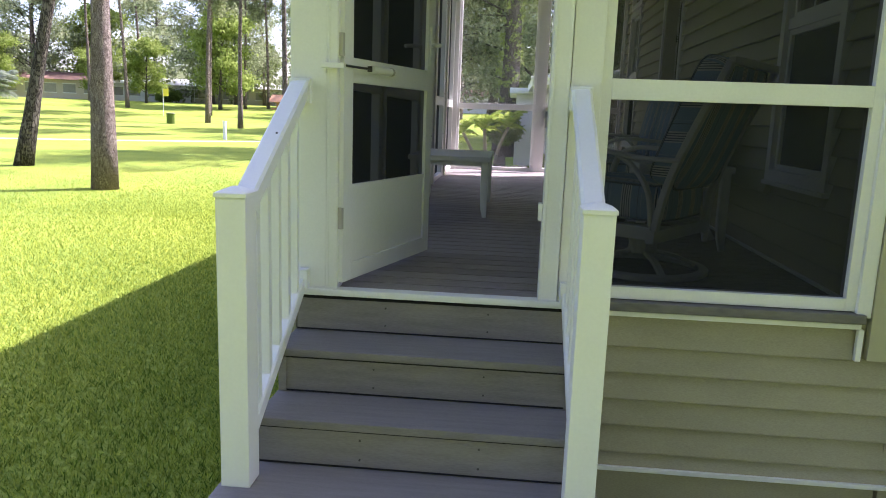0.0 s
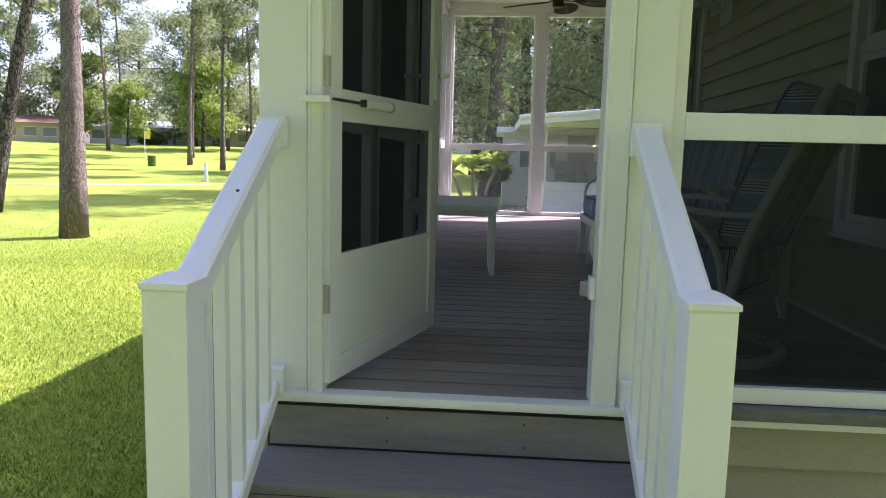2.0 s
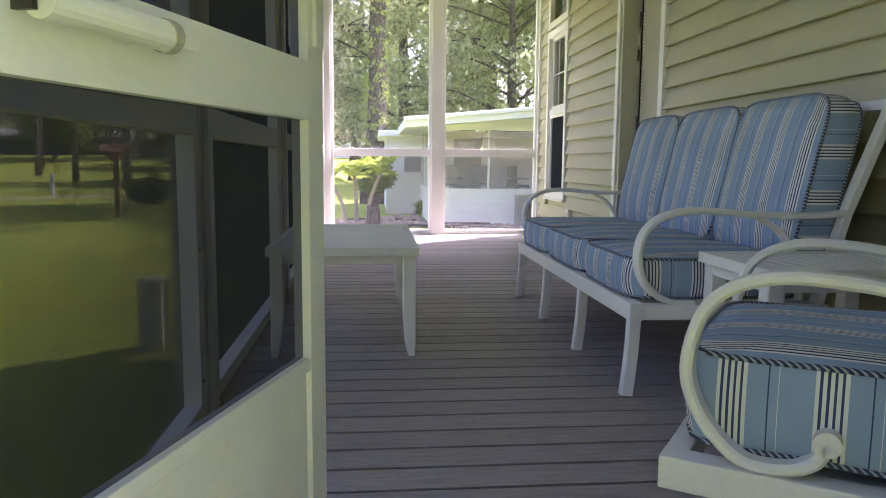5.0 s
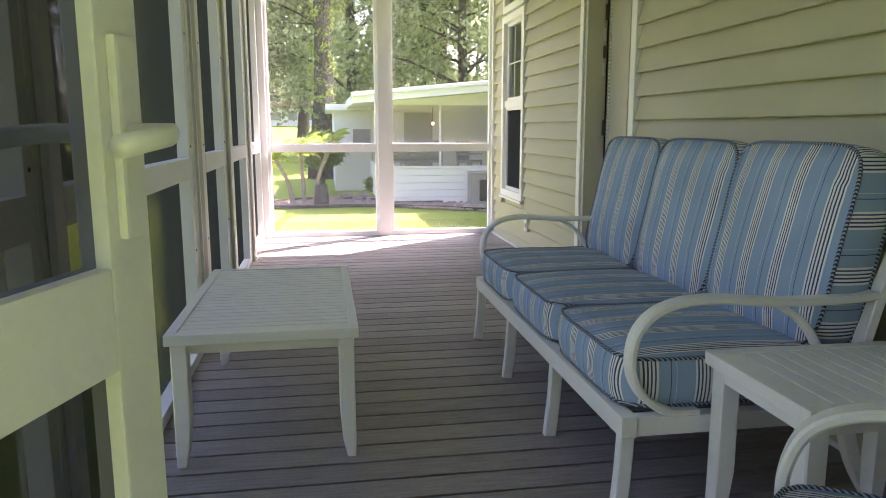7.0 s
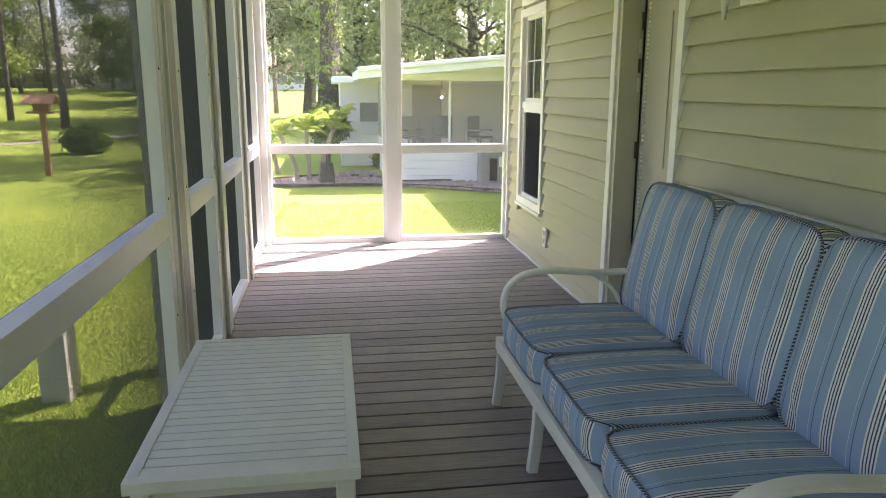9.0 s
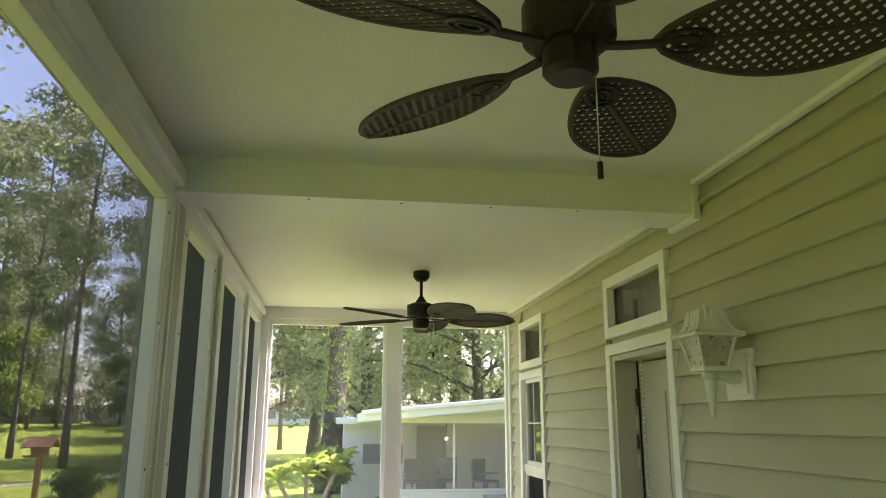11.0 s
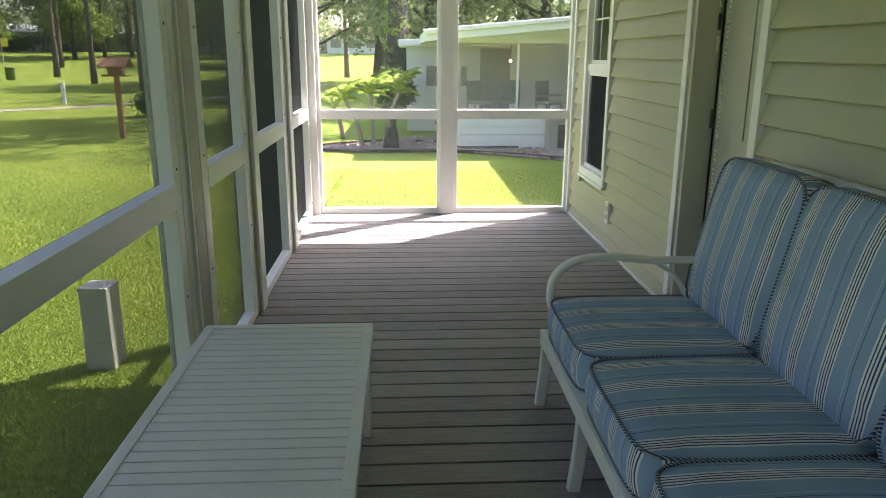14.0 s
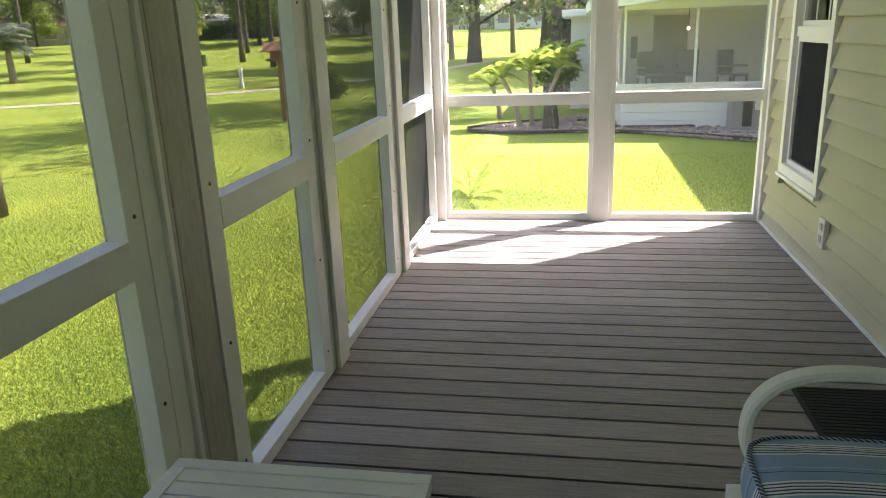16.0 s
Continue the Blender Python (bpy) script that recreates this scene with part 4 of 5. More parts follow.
# ---- ceiling fans ----
def ceiling_fan(x, y, ceil, turn):
    f = thing("ceiling_fan", "dark bronze ceiling fan with woven leaf blades", "ceiling fan", "porch fans", "", (x, y, ceil), turn)
    b = cyl(0.058, 0.04, (0, 0, -0.04), 24)
    cyl(0.035, 0.03, (0, 0, -0.068), 24, b, None, 0.058)
    part("canopy", b, BRONZE, f, "", True)
    part("rod", cyl(0.011, 0.14, (0, 0, -0.20), 12), BRONZE, f)
    part("rod_collar", cyl(0.045, 0.05, (0, 0, -0.225), 20, None, None, 0.014), BRONZE, f, "", True)
    b = cyl(0.098, 0.075, (0, 0, -0.315), 32)
    cyl(0.098, 0.015, (0, 0, -0.24), 32, b, None, 0.06)
    cyl(0.075, 0.02, (0, 0, -0.335), 32, b, None, 0.098)
    part("motor", b, BRONZE, f)
    b = cyl(0.058, 0.055, (0, 0, -0.39), 28)
    cyl(0.046, 0.014, (0, 0, -0.404), 28, b, None, 0.058)
    part("switch_housing", b, BRONZE, f)
    L, Wd = 0.50, 0.128

    def half(s):
        return Wd * math.sin(math.pi * min(1, max(0, s)) ** 1.1) ** 0.60
    for k in range(5):
        m = pose(0, 0, -0.335, 0, 0, 72 * k) @ pose(0.17, 0, 0, -13, 0, 0)
        rim = [(s * L, half(s), 0) for s in [i / 22 for i in range(23)]] + [(s * L, -half(s), 0) for s in [i / 22 for i in range(21, 0, -1)]]
        blade = part("blade", sweep([m @ Vector(p) for p in rim], flat_profile(0.014, 0.012, 0.003), None, True), WICKER, f, "dark woven leaf blade")
        b = bmesh.new()
        for sgn in (1, -1):
            for i in range(-9, 28):
                x0 = i * 0.030
                run = []
                for j in range(41):
                    v = -Wd + 2 * Wd * j / 40
                    u = x0 + sgn * v * 0.9
                    if 0.004 < u < L - 0.004 and abs(v) < half(u / L):
                        run.append(m @ Vector((u, v, 0.0012 * sgn)))
                if len(run) > 2:
                    sweep([run[0], run[-1]], [(-0.0052, -0.0018), (0.0052, -0.0018), (0.0052, 0.0018), (-0.0052, 0.0018)], b, False, m.to_3x3() @ Vector((0, 0, 1)))
        part("weave", b, WICKER, blade)
        part("spine", sweep([m @ Vector((0.06, 0, -0.004)), m @ Vector((L - 0.01, 0, -0.004))], flat_profile(0.012, 0.008, 0.002)), WICKER, blade)
        b = sweep([m @ Vector((-0.10, 0, 0.0)), m @ Vector((-0.05, 0, -0.004)), m @ Vector((0.02, 0, -0.006))], flat_profile(0.028, 0.010, 0.003))
        oval = [m @ Vector((0.065 + 0.05 * math.cos(a), 0.034 * math.sin(a), -0.008)) for a in [2 * math.pi * i / 20 for i in range(20)]]
        sweep(oval, flat_profile(0.012, 0.008, 0.002), b, True)
        oval = [m @ Vector((0.065 + 0.028 * math.cos(a), 0.017 * math.sin(a), -0.008)) for a in [2 * math.pi * i / 16 for i in range(16)]]
        sweep(oval, flat_profile(0.010, 0.008, 0.002), b, True)
        part("blade_bracket", b, BRONZE, f)
    chain = part("pull_chain", cyl(0.0015, 0.20, (0.082, -0.030, -0.565), 6), GREY, f)
    part("pull_knob", cyl(0.0065, 0.036, (0.082, -0.030, -0.60), 10), BRONZE, chain)
    return f


ceiling_fan(1.155, 1.95, CEIL_A - 0.002, 54)
ceiling_fan(1.26, 5.62, CEIL_B, 2)


# ---- wall lantern ----
lantern = thing("wall_lantern", "cream cast metal wall lantern with pebbled glass", "wall lamp")
LX, LY = 2.165, 3.365
part("back_plate", box((X_WALL - 0.02, 3.297, 1.765), (X_WALL + 0.002, 3.490, 1.965), 0.004), LAMPWHITE, lantern)
b = box((X_WALL - 0.032, 3.317, 1.785), (X_WALL - 0.02, 3.470, 1.945), 0.004)
part("plate_rim", b, LAMPWHITE, lantern)
part("bracket", sweep(curve([(X_WALL - 0.02, LY, 1.86), (X_WALL - 0.06, LY, 1.85), (X_WALL - 0.10, LY, 1.865), (LX, LY, 1.872)], 5), round_profile(0.026, 12)), LAMPWHITE, lantern, "", True)
b = cyl(0.007, 0.15, (LX, LY, 1.698), 14, None, None, 0.026)
cyl(0.034, 0.03, (LX, LY, 1.845), 14, b)
part("finial", b, LAMPWHITE, lantern, "", True)


def ring4(r, z):
    return [Vector((LX + r * math.cos(a), LY + r * math.sin(a), z)) for a in [math.pi / 4 + k * math.pi / 2 for k in range(4)]]


FROST = mat("pebbled_cream_glass", (0.66, 0.65, 0.54), 0.3, 0.22, 40, 110, 0.004)
FROST.node_tree.nodes["Principled BSDF"].inputs["Transmission Weight"].default_value = 0.45
lo, hi = ring4(0.070, 1.885), ring4(0.112, 2.012)
part("cage_foot", sweep(lo, flat_profile(0.014, 0.02, 0.003), None, True), LAMPWHITE, lantern)
for k in range(4):
    part("cage_bar", sweep([lo[k], hi[k]], round_profile(0.0065, 6)), LAMPWHITE, lantern)
    b = bmesh.new()
    b.faces.new([b.verts.new(v.lerp(Vector((LX, LY, v.z)), 0.03)) for v in (lo[k], lo[(k + 1) % 4], hi[(k + 1) % 4], hi[k])])
    p = part("lamp_pane", b, FROST, lantern, "pale pebbled glass pane")
    p.visible_shadow = False
b = bmesh.new()
rings = [[b.verts.new(v) for v in ring4(r, z)] for r, z in ((0.150, 2.008), (0.150, 2.018), (0.108, 2.030), (0.088, 2.058), (0.078, 2.090), (0.072, 2.114), (0.05, 2.120))]
for r, q in zip(rings, rings[1:]):
    for k in range(4):
        b.faces.new((r[k], r[(k + 1) % 4], q[(k + 1) % 4], q[k]))
b.faces.new(rings[0][::-1])
b.faces.new(rings[-1])
part("lantern_roof", b, LAMPWHITE, lantern)
for k in range(4):
    for side in (0, 0.25, 0.5, 0.75):
        pts = [ring4(r, z)[k].lerp(ring4(r, z)[(k + 1) % 4], side) for r, z in ((0.151, 2.019), (0.110, 2.032), (0.090, 2.060), (0.080, 2.092), (0.074, 2.115))]
        part("roof_rib", sweep(pts, round_profile(0.0045, 6)), LAMPWHITE, lantern)
part("knob", cyl(0.012, 0.03, (LX, LY, 2.120), 12, None, None, 0.006), LAMPWHITE, lantern, "", True)
part("bulb", cyl(0.028, 0.09, (LX, LY, 1.91), 14, None, None, 0.018), PLATE, lantern, "", True)


# ---- the neighbourhood: materials ----
def bark_material(name, crack, low, high, scale):
    """Bark in upright plates with dark cracks between them."""
    m = bpy.data.materials.new(name)
    m.use_nodes = True
    t = m.node_tree
    b = t.nodes["Principled BSDF"]
    b.inputs["Roughness"].default_value = 0.95
    b.inputs["Specular IOR Level"].default_value = 0.1
    co, mp, vo, vc, no, wp = (t.nodes.new("ShaderNode" + k) for k in ("TexCoord", "Mapping", "TexVoronoi", "TexVoronoi", "TexNoise", "VectorMath"))
    mp.inputs["Scale"].default_value = (1, 1, 0.32)
    no.inputs["Scale"].default_value = scale * 1.2
    wp.operation = "MULTIPLY_ADD"
    wp.inputs[1].default_value = (0.14, 0.14, 0.14)
    t.links.new(co.outputs["Object"], mp.inputs[0])
    t.links.new(mp.outputs[0], no.inputs["Vector"])
    t.links.new(no.outputs["Color"], wp.inputs[0])
    t.links.new(mp.outputs[0], wp.inputs[2])
    vo.feature = "DISTANCE_TO_EDGE"
    for v in (vo, vc):
        v.inputs["Scale"].default_value = scale
        t.links.new(wp.outputs[0], v.inputs["Vector"])
    r, rc, mx = t.nodes.new("ShaderNodeValToRGB"), t.nodes.new("ShaderNodeValToRGB"), t.nodes.new("ShaderNodeMix")
    r.color_ramp.elements[0].position, r.color_ramp.elements[1].position = 0.02, 0.14
    rc.color_ramp.elements[0].color, rc.color_ramp.elements[1].color = (*low, 1), (*high, 1)
    t.links.new(vo.outputs["Distance"], r.inputs[0])
    t.links.new(vc.outputs["Color"], rc.inputs[0])
    mx.data_type = "RGBA"
    mx.inputs[6].default_value = (*crack, 1)
    t.links.new(r.outputs[0], mx.inputs[0])
    t.links.new(rc.outputs[0], mx.inputs[7])
    t.links.new(mx.outputs[2], b.inputs["Base Color"])
    bp = t.nodes.new("ShaderNodeBump")
    bp.inputs["Distance"].default_value = 0.04
    t.links.new(r.outputs[0], bp.inputs["Height"])
    t.links.new(bp.outputs[0], b.inputs["Normal"])
    return m


BARK = bark_material("reddish_pine_bark", (0.095, 0.072, 0.06), (0.22, 0.175, 0.15), (0.42, 0.36, 0.315), 30)
OAKBARK = bark_material("grey_oak_bark", (0.035, 0.03, 0.026), (0.09, 0.08, 0.065), (0.20, 0.18, 0.15), 16)


def leaf_material(name, lo, hi, gloss=0.5):
    """Leaves: every leaf has its own shade of green and lets some light through."""
    m = bpy.data.materials.new(name)
    m.use_nodes = True
    t = m.node_tree
    t.nodes.remove(t.nodes["Principled BSDF"])
    geo, r = t.nodes.new("ShaderNodeNewGeometry"), t.nodes.new("ShaderNodeValToRGB")
    r.color_ramp.elements[0].color, r.color_ramp.elements[1].color = (*lo, 1), (*hi, 1)
    d, tl, mx = t.nodes.new("ShaderNodeBsdfDiffuse"), t.nodes.new("ShaderNodeBsdfTranslucent"), t.nodes.new("ShaderNodeMixShader")
    t.links.new(geo.outputs["Random Per Island"], r.inputs[0])
    for n in (d, tl):
        t.links.new(r.outputs[0], n.inputs[0])
    mx.inputs[0].default_value = 0.5
    t.links.new(d.outputs[0], mx.inputs[1])
    t.links.new(tl.outputs[0], mx.inputs[2])
    t.links.new(mx.outputs[0], t.nodes["Material Output"].inputs[0])
    return m


OAKLEAF = leaf_material("oak_leaf", (0.17, 0.21, 0.11), (0.40, 0.45, 0.26))
PINELEAF = leaf_material("pine_needle", (0.16, 0.19, 0.10), (0.38, 0.42, 0.24))
LIGHTLEAF = leaf_material("light_green_leaf", (0.17, 0.24, 0.05), (0.38, 0.46, 0.14))
PALMLEAF = leaf_material("palm_frond_leaf", (0.26, 0.38, 0.06), (0.58, 0.64, 0.16))
SILVERLEAF = leaf_material("silver_palm_leaf", (0.22, 0.27, 0.20), (0.42, 0.46, 0.36))
HEDGELEAF = leaf_material("hedge_leaf", (0.08, 0.13, 0.03), (0.24, 0.32, 0.09))
BLADE = leaf_material("grass_blade", (0.06, 0.15, 0.016), (0.47, 0.525, 0.085))
MULCH = mat("pink_brown_gravel_mulch", (0.44, 0.34, 0.30), 0.95, 0.5, 12, 40, 0.03, spec=0.1)
EDGING = mat("dark_bed_edging", (0.05, 0.042, 0.038), 0.9, 0.3)
SAND = mat("pale_sand_path", (0.40, 0.36, 0.29), 0.95, 0.35, 1, 20, spec=0.1)
HOUSEWHITE = mat("white_painted_clapboard", (0.74, 0.75, 0.76), 0.6, 0.05, 1.5, 30)
HOUSEROOF = mat("white_metal_roof", (0.80, 0.81, 0.82), 0.45, 0.05, 2, 30)
DIMGREY = mat("shaded_interior_grey", (0.30, 0.29, 0.28), 0.8, 0.2, 2, 20)
BROWNROOF = mat("brown_shingle_roof", (0.22, 0.13, 0.10), 0.9, 0.2, 3, 30)
TANWALL = mat("tan_house_wall", (0.54, 0.49, 0.41), 0.8, 0.1)
PALMTRUNK = mat("grey_brown_palm_trunk", (0.30, 0.25, 0.19), 0.9, 0.35, 8, 40, 0.01, stretch=(1, 1, 3), spec=0.1)
ROCK = mat("brown_field_stone", (0.30, 0.235, 0.20), 0.9, 0.4, 8, 40, 0.02)
CEDAR = mat("cedar_wood", (0.42, 0.22, 0.12), 0.8, 0.25, 6, 50, 0.002, stretch=(4, 4, 0.5))
CONCRETE = mat("beige_utility_post", (0.40, 0.39, 0.36), 0.8, 0.12, 6, 60, 0.002)
YELLOW = mat("yellow_flag_cloth", (0.75, 0.62, 0.05), 0.8, 0.05)


# ---- trees ----
rng = np.random.default_rng(7)


def leaf_mesh(name, centres, radius, per, size, material, droop=0.0, slim=0.5, flat=0.7):
    """Many small leaves scattered round the clump centres, as one mesh."""
    c = np.asarray(centres, float)
    n = len(c) * per
    p = np.repeat(c, per, 0) + rng.normal(size=(n, 3)) * np.array([radius, radius, radius * flat]) * 0.55
    a = rng.normal(size=(n, 3))
    a[:, 2] -= droop
    a /= np.linalg.norm(a, axis=1)[:, None]
    b = np.cross(a, rng.normal(size=(n, 3)))
    b /= np.linalg.norm(b, axis=1)[:, None] + 1e-9
    s = size * rng.uniform(0.6, 1.4, (n, 1))
    v = np.stack([p - a * s, p + b * s * slim, p + a * s, p - b * s * slim], 1).reshape(-1, 3)
    me = bpy.data.meshes.new(name)
    me.vertices.add(4 * n)
    me.vertices.foreach_set("co", v.astype(np.float32).ravel())
    me.loops.add(4 * n)
    me.loops.foreach_set("vertex_index", np.arange(4 * n, dtype=np.int32))
    me.polygons.add(n)
    me.polygons.foreach_set("loop_start", np.arange(0, 4 * n, 4, dtype=np.int32))
    me.update(calc_edges=True)
    me.materials.append(material)
    return me


def limb(b, pts, r0, r1, n=9):
    """A tapered, slightly uneven round limb along the points."""
    pts = curve(pts, 4)
    rings = []
    for i, p in enumerate(pts):
        d = (pts[min(i + 1, len(pts) - 1)] - pts[max(i - 1, 0)]).normalized()
        u = d.cross(Vector((0.3, 1, 0.1))).normalized()
        w = d.cross(u)
        f = i / (len(pts) - 1)
        r = r0 + (r1 - r0) * f + (r0 * 0.35 * max(0, 1 - f * 7) if r0 > 0.12 else 0)
        rings.append([b.verts.new(p + (u * math.cos(k * 2 * math.pi / n) + w * math.sin(k * 2 * math.pi / n)) * r * (1 + 0.10 * noise.noise(p * 1.3 + Vector((k, 0, 0))))) for k in range(n)])
    for r, q in zip(rings, rings[1:]):
        for k in range(n):
            b.faces.new((r[k], r[(k + 1) % n], q[(k + 1) % n], q[k]))
    b.faces.new(rings[0][::-1])
    b.faces.new(rings[-1])


def tree(name, label, height, r, bare, spread, leaf, bark, clumps, per, size, lean=(0, 0), seed=1, droop=0.3, radius=0.7):
    """A tree with a tapered trunk, limbs, and an uneven crown of clumps carried by the limbs."""
    rd = random.Random(seed)
    t = thing(name, label, "tree")
    axis = [Vector((lean[0] * f ** 1.2 + rd.uniform(-0.02, 0.02) * height * f, lean[1] * f ** 1.2 + rd.uniform(-0.02, 0.02) * height * f, height * f)) for f in (0, 0.2, 0.4, 0.6, 0.8, 0.97)]
    b = bmesh.new()
    limb(b, axis, r, r * 0.22, 12)
    part("trunk", b, bark, t, "", True)
    b = bmesh.new()
    centres = []
    limbs = max(9, clumps // 6)
    for k in range(limbs):
        f = bare + (0.97 - bare) * (k + rd.random()) / limbs
        i = min(4, int(f * 5))
        o = axis[i].lerp(axis[i + 1], f * 5 - i) if i < 5 else axis[5]
        a = rd.uniform(0, 2 * math.pi)
        g = (f - bare) / (1 - bare)
        reach = spread * (0.45 + 0.75 * math.sin(math.pi * min(1, 0.12 + g * 0.86))) * rd.uniform(0.55, 1.1)
        e = o + Vector((math.cos(a) * reach, math.sin(a) * reach, reach * rd.uniform(0.05, 0.55)))
        mid = o.lerp(e, 0.5) + Vector((rd.uniform(-0.2, 0.2), rd.uniform(-0.2, 0.2), reach * 0.08))
        limb(b, [o, mid, e], r * 0.24 * (1.1 - g * 0.6), 0.012, 6)
        for j in range(max(2, clumps // limbs)):
            q = o.lerp(e, 0.35 + 0.7 * rd.random())
            centres.append(q + Vector((rd.gauss(0, 0.4), rd.gauss(0, 0.4), rd.gauss(0, 0.3))) * spread * 0.16)
    part("branching", b, bark, t, "", True)
    ob = new("crown", leaf_mesh("crown", centres, radius, per, size, leaf, droop))
    ob.parent = t
    return t


def put_tree(kind, x, y, turn=0, scale=1.0, label=""):
    ob = copy_thing(kind, pose(x, y, LEVEL - 0.05, 0, 0, turn))
    ob.scale = (scale,) * 3
    if label:
        ob["label"] = label
    return ob


# two trees beside the porch
pine = tree("pine_tree", "tall pine with reddish plated bark on the lawn", 19, 0.178, 0.5, 3.2, PINELEAF, BARK, 130, 70, 0.09, (0.5, 0.3), 3, 0.2, 0.55)
pine.location = (-6.33, 9.4, LEVEL - 0.05)
oak_lean = tree("oak_tree", "leaning grey oak with a forked crown on the lawn", 13, 0.165, 0.34, 3.6, OAKLEAF, OAKBARK, 130, 75, 0.08, (3.8, 0.6), 12, 0.5, 0.6)
oak_lean.location = (-10.6, 13.3, LEVEL - 0.05)
# kinds for the woods
oak_a = tree("oak_tree", "broad dark green oak with hanging moss", 19, 0.42, 0.42, 5.5, OAKLEAF, OAKBARK, 240, 74, 0.14, (0.8, 0), 21, 0.6, 1.0)
oak_a.location = (0.55, 27.5, LEVEL - 0.05)
oak_a["label"] = "large ivy-covered oak behind the garden bed"
oak_b = tree("oak_tree", "broad dark green oak beyond the lawn", 15, 0.34, 0.12, 6.5, OAKLEAF, OAKBARK, 240, 74, 0.155, (-0.6, 0.5), 33, 0.5, 1.0)
oak_b.location = (8.0, 38.0, LEVEL - 0.05)
pine_b = tree("pine_tree", "tall slender pine with a high open crown", 24, 0.17, 0.45, 3.6, PINELEAF, BARK, 130, 70, 0.145, (0.6, -0.4), 45, 0.2, 0.8)
pine_b.location = (-13.0, 41.0, LEVEL - 0.05)
light = tree("shade_tree", "light green leafy tree on the far lawn", 11, 0.2, 0.15, 3.8, LIGHTLEAF, OAKBARK, 190, 60, 0.20, (0.3, 0.2), 57, 0.3, 0.9)
light.location = (-33.0, 80.0, LEVEL - 0.05)
for x, y, a, s in ((15, 42, 70, 1.1), (2.5, 46, 130, 1.25), (-5.5, 52, 200, 1.2), (21, 50, 20, 1.3), (9.5, 56, 300, 1.3), (-12, 78, 50, 1.1), (12, 47.4, 240, 1.05), (-1, 60.4, 15, 1.1), (-38, 98.4, 120, 1.0)):
    put_tree(oak_b if (x + y) % 2 < 1 else oak_a, x, y, a, s, "broad dark green oak beyond the lawn")
for x, y, a, s in ((-20, 52, 40, 1.0), (-26, 60, 100, 1.1), (-31.5, 84, 160, 1.0), (-29.3, 86, 220, 1.05), (-41, 74, 280, 1.1), (-8, 58, 330, 1.0), (-50, 82, 15, 1.15),
                   (-22, 92, 75, 1.1), (-15, 98, 135, 1.2), (-58, 70, 190, 1.1), (-36, 104, 250, 1.2), (-4, 66, 310, 1.1), (-46, 60, 33, 1.0), (5, 62, 99, 1.0), (-64, 92, 60, 1.2), (-30, 70, 111, 0.95), (-52, 98, 222, 1.2)):
    put_tree(pine_b, x, y, a, s)
for k in range(20):
    a = radians(-62 + k * 3.9)
    d = 118 + 14 * math.sin(k * 2.3)
    put_tree((oak_a, oak_b, light)[k % 3], d * math.sin(a), d * math.cos(a), 47 * k, 0.85 + 0.35 * abs(math.sin(k * 1.7)), "dense green trees along the far edge of the course")
for x, y, a, s in ((-44, 84, 40, 0.7), (-52, 88, 140, 0.6), (-25, 94, 260, 0.75), (-62, 82, 33, 0.7), (-17, 88, 90, 0.8), (-70, 74, 120, 0.9)):
    put_tree(light, x, y, a, s)
# Oaks out of view, added to cut the light on the porch front.
for x, y, a, s in ((-30, -25, 10, 1.1), (10, -30, 100, 1.2), (-10, -38, 200, 1.3), (-45, 5, 60, 1.2), (-55, 30, 170, 1.3), (28, -18, 220, 1.1), (-3, -15, 40, 1.1), (9, -6.5, 150, 1.15), (-13, -16, 300, 1.1), (3, -14, 80, 1.3)):
    put_tree(oak_b, x, y, a, s, "out-of-view oak added to hold back sky light")

# dense low woods that close the far edge of the course
wood = []
for k in range(900):
    a = radians(-82 + 112 * rng.random())
    d = 122 + 22 * rng.random()
    top = 5.5 + 4.0 * abs(math.sin(a * 9.0)) + 2.5 * abs(math.sin(a * 23.0 + 1))
    wood.append((d * math.sin(a), d * math.cos(a), GROUND + 2.3 + top * rng.random() ** 0.7))
woods = tagged(new("far_woods", leaf_mesh("far_woods", wood, 1.9, 90, 0.34, OAKLEAF, 0.3)), "dense green woods along the far edge of the course", "woods", "", "stuff")

# ivy on the big oak
ivy = [(0.55 + 0.8 * f ** 1.2 * 0.4 + math.cos(a) * 0.42 * (1 - 0.4 * f), 27.5 + math.sin(a) * 0.42 * (1 - 0.4 * f), LEVEL + 0.6 + f * 9.5)
       for f, a in [(rng.random(), rng.uniform(-3.4, 0.4)) for _ in range(130)]]
tagged(new("ivy", leaf_mesh("ivy", ivy, 0.17, 20, 0.06, LIGHTLEAF)), "green ivy climbing the big oak trunk", "ivy", "", "stuff")


# ---- garden bed and small plants ----
BED_LINE = curve([(-1.30, 18.0, 0), (-1.12, 17.56, 0), (-0.2, 17.22, 0), (1.53, 17.25, 0), (3.04, 16.69, 0), (4.05, 16.0, 0), (4.83, 15.6, 0), (4.83, 17.7, 0),
                  (2.1, 17.75, 0), (1.8, 18.7, 0), (0.5, 19.2, 0), (-0.65, 18.65, 0), (-1.25, 18.1, 0)], 4)[:48]


def bed_edge(k):
    return BED_LINE[int(k) % 48]


